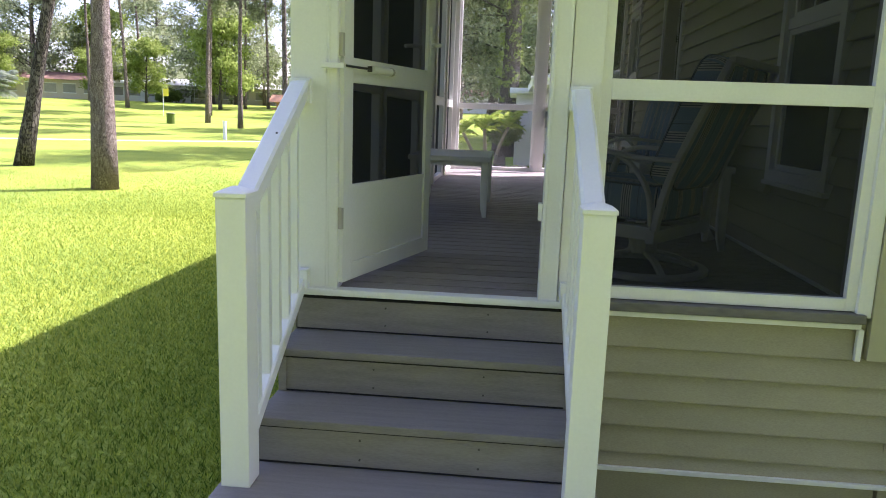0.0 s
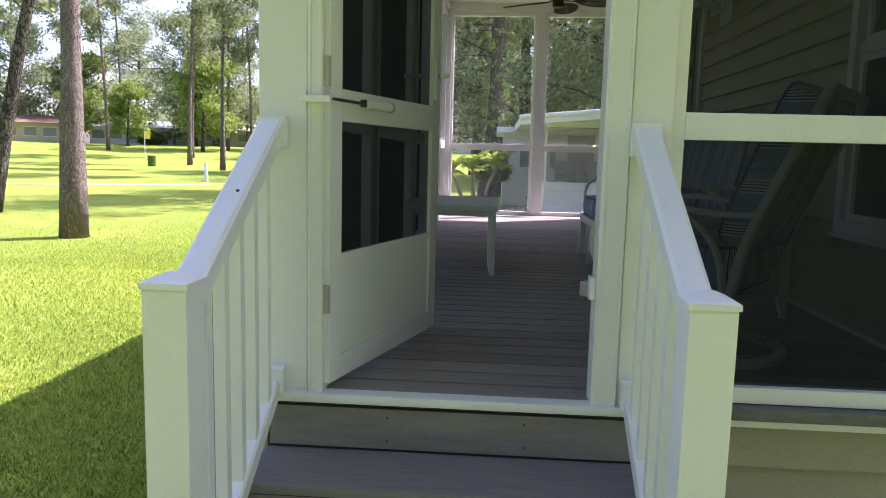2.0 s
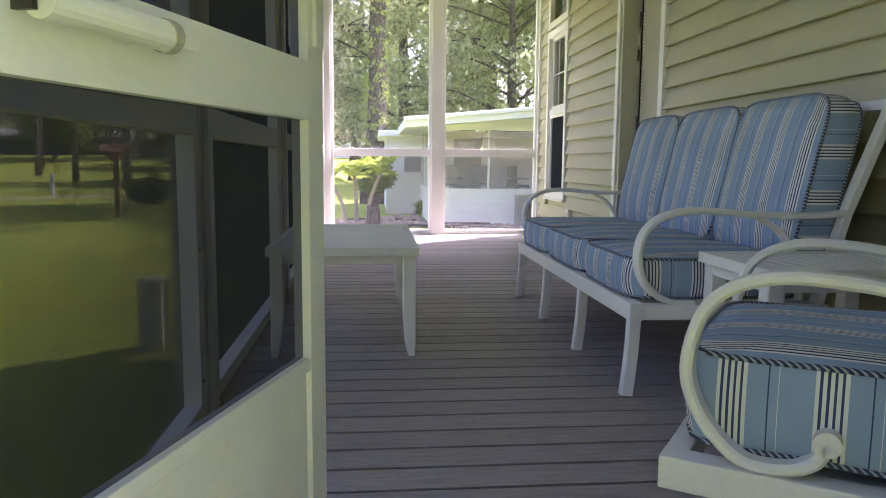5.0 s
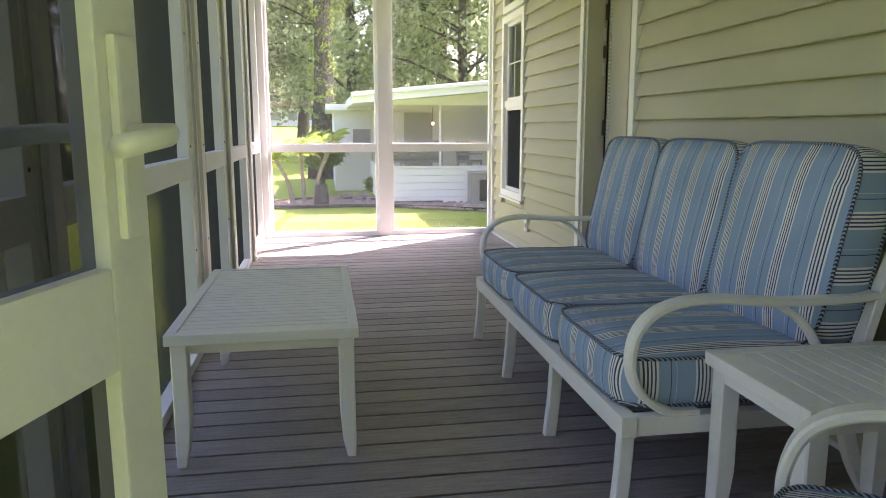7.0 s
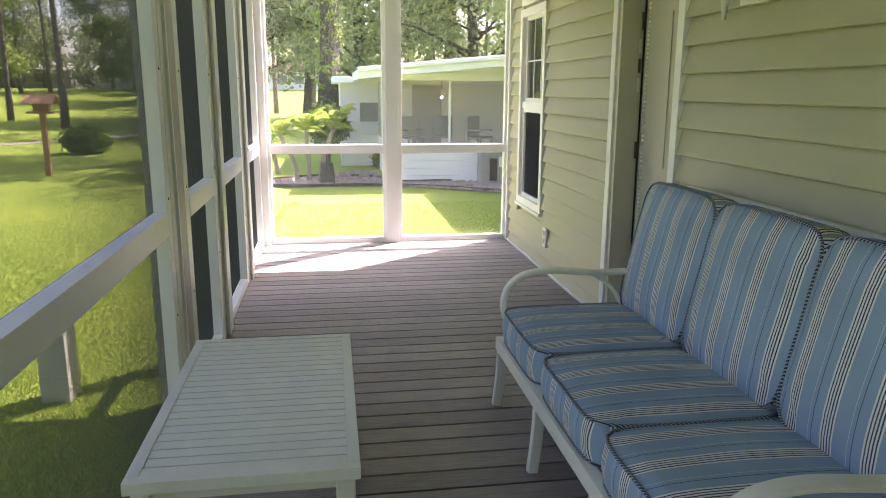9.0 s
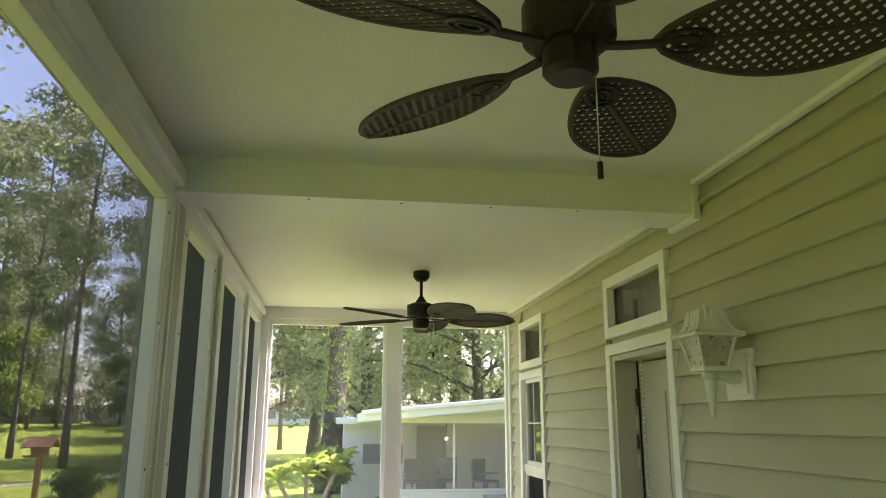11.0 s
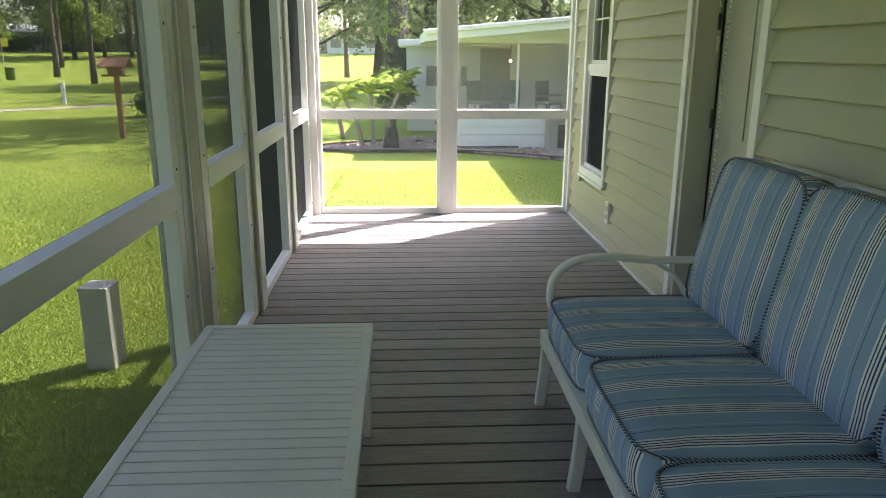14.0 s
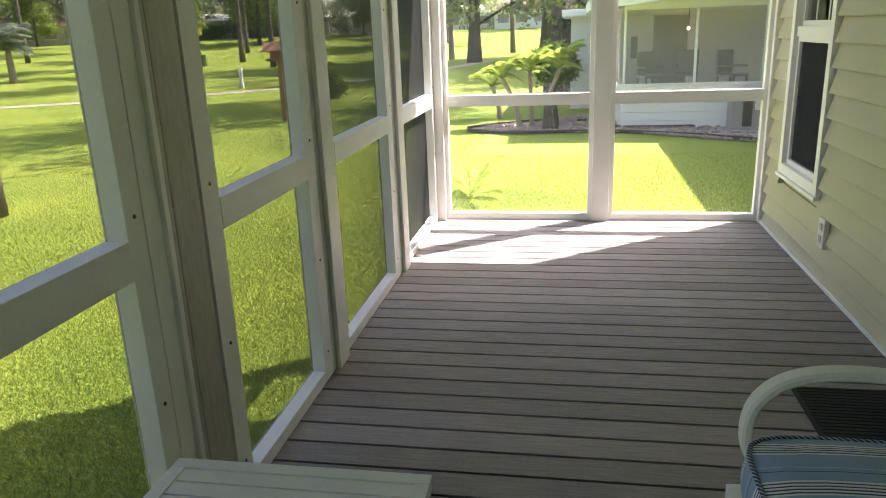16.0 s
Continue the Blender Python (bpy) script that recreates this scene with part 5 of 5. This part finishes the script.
b = bmesh.new()
b.faces.new([b.verts.new(bed_edge(k) + Vector((0, 0, LEVEL + 0.03))) for k in range(48)])
bed = structure("garden_bed", b, MULCH, "garden bed of pinkish brown gravel mulch", "garden bed")
edge = sweep([bed_edge(k) + Vector((0, 0, LEVEL + 0.05)) for k in range(48)], flat_profile(0.035, 0.07, 0.006), None, True)
structure("bed_edging", edge, EDGING, "dark low edging round the garden bed", "edging")
b = bmesh.new()
for k in range(1500):
    a, f = random.uniform(0, 2 * math.pi), math.sqrt(random.random()) * 0.97
    p = Vector((1.6, 17.5, 0)).lerp(bed_edge(a / (2 * math.pi) * 48), f)
    s = random.uniform(0.02, 0.055)
    m = Matrix.Translation((p.x, p.y, LEVEL + 0.035)) @ Euler((random.random() * 6, random.random() * 6, random.random() * 6)).to_matrix().to_4x4() @ Matrix.Diagonal((s, s * 0.8, s * 0.6, 1))
    bmesh.ops.create_icosphere(b, subdivisions=1, radius=1, matrix=m)
tagged(part("bed_stones", b, ROCK), "scattered brown stones on the garden bed", "stones", "", "stuff")


def stone(x, y, s, seed):
    b = bmesh.new()
    bmesh.ops.create_icosphere(b, subdivisions=2, radius=1)
    for v in b.verts:
        v.co *= 1 + 0.28 * noise.noise(v.co * 1.4 + Vector((seed, 0, 0)))
        v.co = Vector((v.co.x * s, v.co.y * s * 0.8, v.co.z * s * 0.6))
    ob = part("garden_stone", b, ROCK)
    ob.location = (x, y, LEVEL + 0.02 + s * 0.3)
    return tagged(ob, "rough brown field stone in the garden bed", "stone", "garden stones")


for k, (x, y, s) in enumerate(((-0.75, 17.75, 0.12), (-0.45, 17.55, 0.10), (0.95, 19.0, 0.16), (1.2, 19.2, 0.20), (1.45, 18.9, 0.14), (1.6, 19.3, 0.18), (1.75, 18.8, 0.12), (0.7, 18.9, 0.14), (2.9, 17.0, 0.1), (3.5, 16.8, 0.09))):
    stone(x, y, s, k * 3.1)


b = bmesh.new()
limb(b, [Vector((0, 0, -0.05)), Vector((0.02, 0, 0.25)), Vector((0.01, 0.02, 0.52))], 0.20, 0.15, 12)
stump = part("tree_stump", b, OAKBARK, None, "", True)
stump.location = (0.52, 17.75, LEVEL)
tagged(stump, "dark grey tree stump standing in the garden bed", "stump")


def palm(name, label, x, y, h, r, fronds, length, lean, leafsize=0.16, leaf=None):
    """A small palm: ringed trunk, and arching fronds with two rows of leaflets."""
    t = thing(name, label, "palm", "", "", (x, y, LEVEL))
    top = Vector((lean, 0, h))
    if h > 0.2:
        b = bmesh.new()
        limb(b, [Vector((0, 0, -0.05)), Vector((lean * 0.3, 0, h * 0.5)), top], r, r * 0.75, 9)
        part("trunk", b, PALMTRUNK, t, "", True)
    for k in range(fronds):
        a = 2.4 * k
        up = 0.5 + 1.6 * ((k * 0.37) % 1)
        d = Vector((math.cos(a), math.sin(a), 0))
        pts = [top + d * length * f * (1 - 0.15 * f) + Vector((0, 0, length * (up * f - (0.55 + 0.3 * up) * f * f))) for f in [i / 9 for i in range(10)]]
        b = bmesh.new()
        for i in range(9):
            for half in (0, 0.5):
                p = pts[i].lerp(pts[i + 1], half)
                tang = (pts[i + 1] - pts[i]).normalized()
                side = tang.cross(Vector((0, 0, 1))).normalized()
                ln = leafsize * math.sin(math.pi * (0.12 + 0.85 * (i + half) / 9)) * length / 0.6
                for sg in (1, -1):
                    tip = p + side * sg * ln + tang * ln * 0.55 - Vector((0, 0, ln * 0.35))
                    b.faces.new([b.verts.new(v) for v in (p, p + tang * 0.05 + side * sg * ln * 0.35, tip, p - tang * 0.0 + side * sg * ln * 0.45 - Vector((0, 0, ln * 0.12)))])
        sweep(pts, round_profile(0.006, 4), b)
        part("frond", b, leaf or PALMLEAF, t)
    return t


palm("palm_tree", "small garden palm with arching yellow-green fronds", -0.15, 18.3, 1.10, 0.06, 20, 0.55, -0.40)
palm("palm_tree", "small garden palm with arching yellow-green fronds", 0.10, 18.5, 1.22, 0.06, 22, 0.60, -0.05)
palm("palm_tree", "small garden palm with arching yellow-green fronds", 0.35, 18.2, 1.30, 0.06, 24, 0.62, 0.38)
palm("palm_tree", "small garden palm with arching yellow-green fronds", -0.75, 20.0, 0.8, 0.07, 14, 0.7, -0.2)
palm("palm_seedling", "young palm seedling growing in the lawn", -0.33, 11.3, 0.02, 0.02, 7, 0.75, 0.0, 0.12)
palm("palm_tree", "pale grey-green palm on the far lawn", -31.6, 40.6, 1.9, 0.22, 40, 1.7, 0.0, 0.26, SILVERLEAF)


def shrub(x, y, rx, rz, label, leaf=None, per=40, n=70, size=0.05, lift=0.0):
    cs = []
    for k in range(n):
        v = rng.normal(size=3)
        v /= np.linalg.norm(v)
        cs.append((v[0] * rx * 0.85, v[1] * rx * 0.85, lift + rz + v[2] * rz * 0.85))
    t = thing("shrub", label, "shrub", "", "", (x, y, LEVEL))
    b = bmesh.new()
    for k in range(5):
        a = k * 1.3
        limb(b, [Vector((0, 0, -0.03)), Vector((math.cos(a) * rx * 0.3, math.sin(a) * rx * 0.3, lift + rz * 0.6)), Vector((math.cos(a) * rx * 0.6, math.sin(a) * rx * 0.6, lift + rz * 1.3))], 0.03, 0.01, 5)
    part("stem_mass", b, OAKBARK, t)
    ob = new("foliage", leaf_mesh("foliage", cs, rx * 0.28, per, size, leaf or HEDGELEAF))
    ob.parent = t
    return t


shrub(0.55, 20.9, 0.55, 0.52, "clipped dark green round shrub beside the white house", None, 70, 110, 0.045, 0.72)
shrub(2.2, 21.2, 0.45, 0.22, "low dark green bush at the house wall", None, 40, 40, 0.045)
shrub(-7.6, 27.0, 0.75, 0.45, "dark green bush by the sand path", None, 60, 60, 0.07)
shrub(-47.5, 97.0, 1.6, 0.9, "dark bush in front of a far house", None, 50, 60, 0.2)


# ---- the neighbour's house ----
def window_unit(parent, x0, x1, z0, z1, y, material=None):
    w = part("window", box((x0, y - 0.03, z0), (x1, y + 0.01, z1)), DIMGREY, parent, "dark window with a white frame")
    for lo, hi in (((x0 - 0.05, y - 0.05, z1), (x1 + 0.05, y + 0.01, z1 + 0.05)), ((x0 - 0.05, y - 0.05, z0 - 0.05), (x1 + 0.05, y + 0.01, z0)),
                   ((x0 - 0.05, y - 0.05, z0), (x0, y + 0.01, z1)), ((x1, y - 0.05, z0), (x1 + 0.05, y + 0.01, z1))):
        part("window_frame", box(lo, hi), HOUSEWHITE, w)
    return w


nb = thing("neighbour_house", "white mobile home with a screened sunroom", "house")
NX, NY, ND = 2.0, 17.8, 22.0
wall = part("wall", box((0.95, ND, LEVEL), (9.0, ND + 6, 1.62)), HOUSEWHITE, nb)
for k in range(11):
    z = LEVEL + 0.02 + k * 0.215
    part("clapboard", box((0.93, ND - 0.022, z), (9.0, ND - 0.002, z + 0.205), 0.004), HOUSEWHITE, wall)
part("roof", box((0.70, ND - 0.25, 1.60), (9.3, ND + 6.3, 1.78), 0.02), HOUSEROOF, nb)
window_unit(nb, 1.48, 2.0, 0.52, 1.06, ND - 0.03)
window_unit(nb, 2.45, 2.62, 0.52, 1.06, ND - 0.03)
for k in range(5):
    z = LEVEL + k * 0.176
    part("clapboard", box((NX, NY - 0.02, z), (8.0, NY + 0.03, z + 0.17), 0.004), HOUSEWHITE, nb)
    part("clapboard", box((NX - 0.02, NY + 0.03, z), (NX + 0.03, ND - 0.03, z + 0.17), 0.004), HOUSEWHITE, nb)
part("sill", box((NX - 0.05, NY - 0.05, 0.13), (8.0, NY + 0.06, 0.18), 0.004), HOUSEWHITE, nb)
for x in (NX, 3.40, 4.72, 6.2, 7.9):
    part("mullion", box((x, NY - 0.02, 0.18), (x + 0.05, NY + 0.03, 1.68)), HOUSEWHITE, nb)
part("head_rail", box((NX, NY - 0.03, 1.64), (8.0, NY + 0.04, 1.80)), HOUSEWHITE, nb)
for y in (NY + 1.4, NY + 2.8):
    part("mullion", box((NX - 0.01, y, 0.18), (NX + 0.03, y + 0.05, 1.66)), HOUSEWHITE, nb)
b = bmesh.new()
v = [b.verts.new(p) for p in ((1.30, NY - 0.55, 1.66), (8.3, NY - 0.55, 2.30), (8.3, ND + 0.3, 2.30), (1.30, ND + 0.3, 1.66),
                              (1.30, NY - 0.55, 1.88), (8.3, NY - 0.55, 2.52), (8.3, ND + 0.3, 2.52), (1.30, ND + 0.3, 1.88))]
for q in ((0, 3, 2, 1), (4, 5, 6, 7), (0, 1, 5, 4), (1, 2, 6, 5), (2, 3, 7, 6), (3, 0, 4, 7)):
    b.faces.new([v[i] for i in q])
part("sunroom_roof", b, HOUSEROOF, nb, "sloping white metal roof edge")
part("fascia", sweep([(1.27, NY - 0.58, 1.86), (8.3, NY - 0.58, 2.50)], flat_profile(0.05, 0.10, 0.01)), HOUSEROOF, nb)
b = bmesh.new()
b.faces.new([b.verts.new(p) for p in ((NX, NY, 1.66), (8.0, NY, 1.66), (8.0, NY, 2.26), (NX, NY, 1.72))])
part("gable", b, HOUSEWHITE, nb)
b = bmesh.new()
b.faces.new([b.verts.new(p) for p in ((NX + 0.02, NY + 0.01, 0.18), (8.0, NY + 0.01, 0.18), (8.0, NY + 0.01, 1.66), (NX + 0.02, NY + 0.01, 1.66))])
p = part("sunroom_screen", b, SCREEN_HAZY, nb)
p.visible_shadow = False
b = bmesh.new()
b.faces.new([b.verts.new(p) for p in ((NX + 0.01, NY + 0.02, 0.18), (NX + 0.01, ND - 0.04, 0.18), (NX + 0.01, ND - 0.04, 1.66), (NX + 0.01, NY + 0.02, 1.66))])
p = part("sunroom_screen", b, SCREEN_HAZY, nb)
p.visible_shadow = False
part("sunroom_floor", box((NX + 0.04, NY + 0.04, LEVEL), (8.0, ND - 0.03, -0.2)), DIMGREY, nb)
part("sunroom_door", box((3.0, ND - 0.06, -0.2), (3.85, ND - 0.025, 1.55)), DIMGREY, nb, "grey sliding door inside the sunroom")
part("end_wall", box((7.95, NY, LEVEL), (8.0, ND, 2.2)), HOUSEWHITE, nb)


def patio_chair(x, y, turn):
    c = thing("patio_chair", "dark patio chair inside the neighbour's sunroom", "chair", "sunroom chairs", "", (x, y, -0.2), turn)
    part("seat", box((-0.25, -0.25, 0.38), (0.25, 0.25, 0.44), 0.02), DIMGREY, c)
    part("backrest", box((-0.25, 0.20, 0.44), (0.25, 0.26, 0.95), 0.02), DIMGREY, c)
    for sx in (-0.22, 0.22):
        for sy in (-0.22, 0.22):
            part("leg", box((sx - 0.02, sy - 0.02, 0.0), (sx + 0.02, sy + 0.02, 0.38)), DIMGREY, c)
        part("armrest", box((sx - 0.025, -0.22, 0.58), (sx + 0.025, 0.22, 0.62), 0.005), DIMGREY, c)


for x, y, a in ((2.75, 19.6, 20), (3.55, 19.9, -15), (4.5, 19.5, 40)):
    patio_chair(x, y, a)
wl = thing("sunroom_lamp", "small warm lamp glowing inside the neighbour's sunroom", "lamp", "", "", (3.75, 21.2, 1.22))
GLOW = bpy.data.materials.new("warm_lamp_glow")
GLOW.use_nodes = True
GLOW.node_tree.nodes["Principled BSDF"].inputs["Emission Color"].default_value = (1.0, 0.55, 0.2, 1)
GLOW.node_tree.nodes["Principled BSDF"].inputs["Emission Strength"].default_value = 12
b = bmesh.new()
bmesh.ops.create_uvsphere(b, u_segments=14, v_segments=8, radius=0.032)
part("bulb", b, GLOW, wl, "", True)
part("stem", cyl(0.012, 0.40, (0, 0, 0.05), 8), BRASS, wl)

ac = thing("utility_cabinet", "grey metal utility cabinet beside the neighbour's sunroom", "cabinet", "", "", (4.35, 17.45, LEVEL))
part("body", box((-0.27, -0.22, 0.0), (0.35, 0.22, 0.78), 0.02), DIMGREY, ac)
part("cabinet_door", box((-0.06, -0.235, 0.10), (0.12, -0.222, 0.62), 0.005), EDGING, ac)
part("label_plate", box((0.16, -0.232, 0.42), (0.28, -0.222, 0.66), 0.002), PLATE, ac)
part("lid", box((-0.29, -0.24, 0.78), (0.37, 0.24, 0.81), 0.008), GREY, ac)


# ---- the lawn's things ----
BEIGE = mat("beige_moulded_post", (0.56, 0.55, 0.47), 0.6, 0.1, 6, 60, 0.0006)
stub = thing("utility_post", "short square beige utility post in the grass", "post", "", "", (-1.31, 5.86, LEVEL), -4)
part("lower_body", box((-0.099, -0.099, -0.02), (0.099, 0.099, 0.20), 0.008), BEIGE, stub)
part("upper_body", box((-0.097, -0.097, 0.20), (0.097, 0.097, 0.575), 0.008), BEIGE, stub)
part("lid", box((-0.101, -0.101, 0.575), (0.101, 0.101, 0.60), 0.006), BEIGE, stub)

bird = thing("bird_feeder", "cedar bird feeder with a pitched roof on a post", "bird feeder", "", "", (-6.45, 20.3, LEVEL))
part("post", box((-0.06, -0.06, -0.05), (0.06, 0.06, 1.55), 0.006), CEDAR, bird)
part("tray", box((-0.30, -0.22, 1.55), (0.30, 0.22, 1.60), 0.006), CEDAR, bird)
part("hopper", box((-0.18, -0.10, 1.60), (0.18, 0.10, 1.85), 0.006), CEDAR, bird)
for sg in (1, -1):
    part("roof_board", box((-0.36, -0.20, -0.012), (0.36, 0.20, 0.012), 0.004, None, pose(0, sg * 0.15, 1.90, -sg * 35)), CEDAR, bird)

b = bmesh.new()
path_line = [(-60, 9), (-40, 17), (-25, 22.5), (-17.5, 25.5), (-12.5, 29), (-9.0, 34), (-6.5, 41), (-4.5, 52)]
pts = curve([(x, y, 0) for x, y in path_line], 8)
for p, q in zip(pts, pts[1:]):
    d = (q - p).normalized()
    nrm = Vector((-d.y, d.x, 0)) * 0.5
    b.faces.new([b.verts.new(w_ + Vector((0, 0, LEVEL + 0.012))) for w_ in (p - nrm, q - nrm, q + nrm, p + nrm)])
structure("sand_path", b, SAND, "pale sandy cart path across the lawn", "path")

flag = thing("golf_flag", "yellow golf flag on a thin pole", "flag", "", "", (-33, 66, LEVEL))
part("pole", cyl(0.03, 2.6, (0, 0, 0), 8), HOUSEWHITE, flag)
part("flag_cloth", box((0.0, -0.01, 1.9), (0.55, 0.01, 2.6), 0.004), YELLOW, flag)
bin_ = thing("waste_bin", "small dark green bin on the golf course", "bin", "", "", (-27.5, 56, LEVEL))
part("barrel", cyl(0.32, 0.85, (0, 0, 0), 16), HEDGELEAF, bin_)
part("rim", cyl(0.35, 0.06, (0, 0, 0.85), 16), GREY, bin_)
mk = thing("distance_marker", "short white distance marker post by the path", "post", "", "", (-13.0, 31.5, LEVEL))
part("post", box((-0.07, -0.07, -0.02), (0.07, 0.07, 0.85), 0.01), HOUSEWHITE, mk)
part("cap", box((-0.08, -0.08, 0.85), (0.08, 0.08, 0.88), 0.005), HOUSEWHITE, mk)


def far_house(x, y, w, turn, wall_mat, roof_mat, seed):
    h = thing("house", "low single-storey house with a white wall across the lawn" if wall_mat is HOUSEWHITE else "low single-storey tan house with a brown roof across the lawn",
              "house", "far houses", "", (x, y, LEVEL), turn)
    part("wall", box((-w / 2, 0, 0), (w / 2, 7, 2.5)), wall_mat, h)
    b = bmesh.new()
    v = [b.verts.new(p) for p in ((-w / 2 - 0.6, -0.8, 2.45), (w / 2 + 0.6, -0.8, 2.45), (w / 2 + 0.6, 7.8, 2.45), (-w / 2 - 0.6, 7.8, 2.45), (-w / 2 - 0.6, 3.5, 3.5), (w / 2 + 0.6, 3.5, 3.5))]
    for q in ((0, 1, 5, 4), (2, 3, 4, 5), (0, 4, 3), (1, 2, 5), (0, 3, 2, 1)):
        b.faces.new([v[i] for i in q])
    part("roof", b, roof_mat, h)
    rd = random.Random(seed)
    n = int(w / 2.2)
    for k in range(n):
        xc = -w / 2 + (k + 0.5) * w / n
        ww = rd.uniform(0.9, 1.6)
        win = part("window", box((xc - ww / 2, -0.05, 0.8), (xc + ww / 2, 0.02, 1.9)), DIMGREY, h)
        part("window_frame", box((xc - ww / 2 - 0.08, -0.07, 1.9), (xc + ww / 2 + 0.08, 0.02, 2.0)), HOUSEWHITE, win)
        part("window_frame", box((xc - ww / 2 - 0.08, -0.07, 0.7), (xc + ww / 2 + 0.08, 0.02, 0.8)), HOUSEWHITE, win)
    part("carport_post", box((w / 2 + 0.3, -0.7, 0), (w / 2 + 0.4, -0.6, 2.45)), HOUSEWHITE, h)
    return h


far_house(-63, 86, 20, 32, TANWALL, BROWNROOF, 1)
far_house(-50.5, 98, 11, 26, HOUSEWHITE, HOUSEROOF, 2)
far_house(-40, 103, 14, 20, TANWALL, HOUSEROOF, 3)
far_house(-26, 108, 10, 14, HOUSEWHITE, HOUSEROOF, 4)
far_house(-14, 112, 11, 6, HOUSEWHITE, HOUSEROOF, 5)
far_house(-3.5, 105, 12, 2, HOUSEWHITE, BROWNROOF, 6)
far_house(-84, 66, 16, 50, HOUSEWHITE, HOUSEROOF, 7)



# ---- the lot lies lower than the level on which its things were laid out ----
def spread(eye_point):
    """Scales a thing laid out at LEVEL away from a camera eye point, so that it keeps its look from there and stands on
    the ground.
    """
    c = Vector(eye_point)
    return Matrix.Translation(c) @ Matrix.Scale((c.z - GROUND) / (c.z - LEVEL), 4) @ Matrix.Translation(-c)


# Camera eye points: the early view fits the course, the late one the garden.
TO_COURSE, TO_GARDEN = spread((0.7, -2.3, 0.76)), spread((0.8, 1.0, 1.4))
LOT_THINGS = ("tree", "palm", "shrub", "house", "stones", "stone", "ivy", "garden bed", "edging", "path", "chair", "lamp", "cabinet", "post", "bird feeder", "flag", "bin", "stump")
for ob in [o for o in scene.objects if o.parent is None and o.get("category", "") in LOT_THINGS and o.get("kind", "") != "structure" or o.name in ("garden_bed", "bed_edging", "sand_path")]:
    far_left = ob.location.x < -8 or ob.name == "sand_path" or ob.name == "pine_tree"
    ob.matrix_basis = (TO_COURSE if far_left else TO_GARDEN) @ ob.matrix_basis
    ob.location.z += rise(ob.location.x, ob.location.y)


# ---- grass ----
def grass(name, regions, label):
    """Blades of grass that thin out away from the porch: (x0, reach, y0, y1, reach in y, blades)."""
    xs = []
    for x0, sx, y0, y1, sy, n in regions:
        x = x0 + sx * (rng.exponential(1.0, n) if sy == 0 else rng.normal(size=n))
        y = rng.uniform(y0, y1, n) if sy == 0 else y0 + sy * rng.exponential(1.0, n)
        xs.append(np.stack([x, y], 1))
    xs = np.concatenate(xs)
    xs = xs[(np.abs(xs[:, 0]) < 22) & (xs[:, 1] < 26) & ~((xs[:, 0] > -0.12) & (xs[:, 1] < 7.55)) & ((xs[:, 0] < 4.6) | (xs[:, 1] < 7)) & ~((np.abs(xs[:, 0] - 1.75) < 2.7) & (xs[:, 1] > 16.0))]
    n = len(xs)
    h = rng.uniform(0.018, 0.05, (n, 1))
    a = rng.uniform(0, 2 * np.pi, n)
    side = np.stack([np.cos(a), np.sin(a), np.zeros(n)], 1) * rng.uniform(0.0025, 0.005, (n, 1))
    base = np.concatenate([xs, np.full((n, 1), GROUND - 0.002)], 1)
    lean = np.concatenate([rng.normal(size=(n, 2)) * 0.6, np.ones((n, 1))], 1) * h
    v = np.stack([base - side, base + side, base + lean], 1).reshape(-1, 3)
    me = bpy.data.meshes.new(name)
    me.vertices.add(3 * n)
    me.vertices.foreach_set("co", v.astype(np.float32).ravel())
    me.loops.add(3 * n)
    me.loops.foreach_set("vertex_index", np.arange(3 * n, dtype=np.int32))
    me.polygons.add(n)
    me.polygons.foreach_set("loop_start", np.arange(0, 3 * n, 3, dtype=np.int32))
    me.update(calc_edges=True)
    me.materials.append(BLADE)
    return tagged(new(name, me), label, "grass", "", "stuff")


grass("grass", [(-0.12, -3.4, -2.5, 7.6, 0, 240000), (0.5, 4.5, 7.6, 0, 4.5, 270000)],
      "short sunlit green lawn grass blades")

# ---- doormat ----
RUBBER = mat("black_ribbed_rubber", (0.018, 0.017, 0.016), 0.8, 0.3, 9, 120, 0.002)
doormat = thing("doormat", "black ribbed doormat on the deck before the house door", "doormat")
part("mat_base", box((1.84, 4.13, 0.0005), (2.295, 4.84, 0.009), 0.002), RUBBER, doormat)
b = bmesh.new()
for k in range(30):
    y = 4.15 + k * 0.0233
    box((1.855, y, 0.009), (2.28, y + 0.012, 0.013), 0, b)
part("rib", b, RUBBER, doormat)
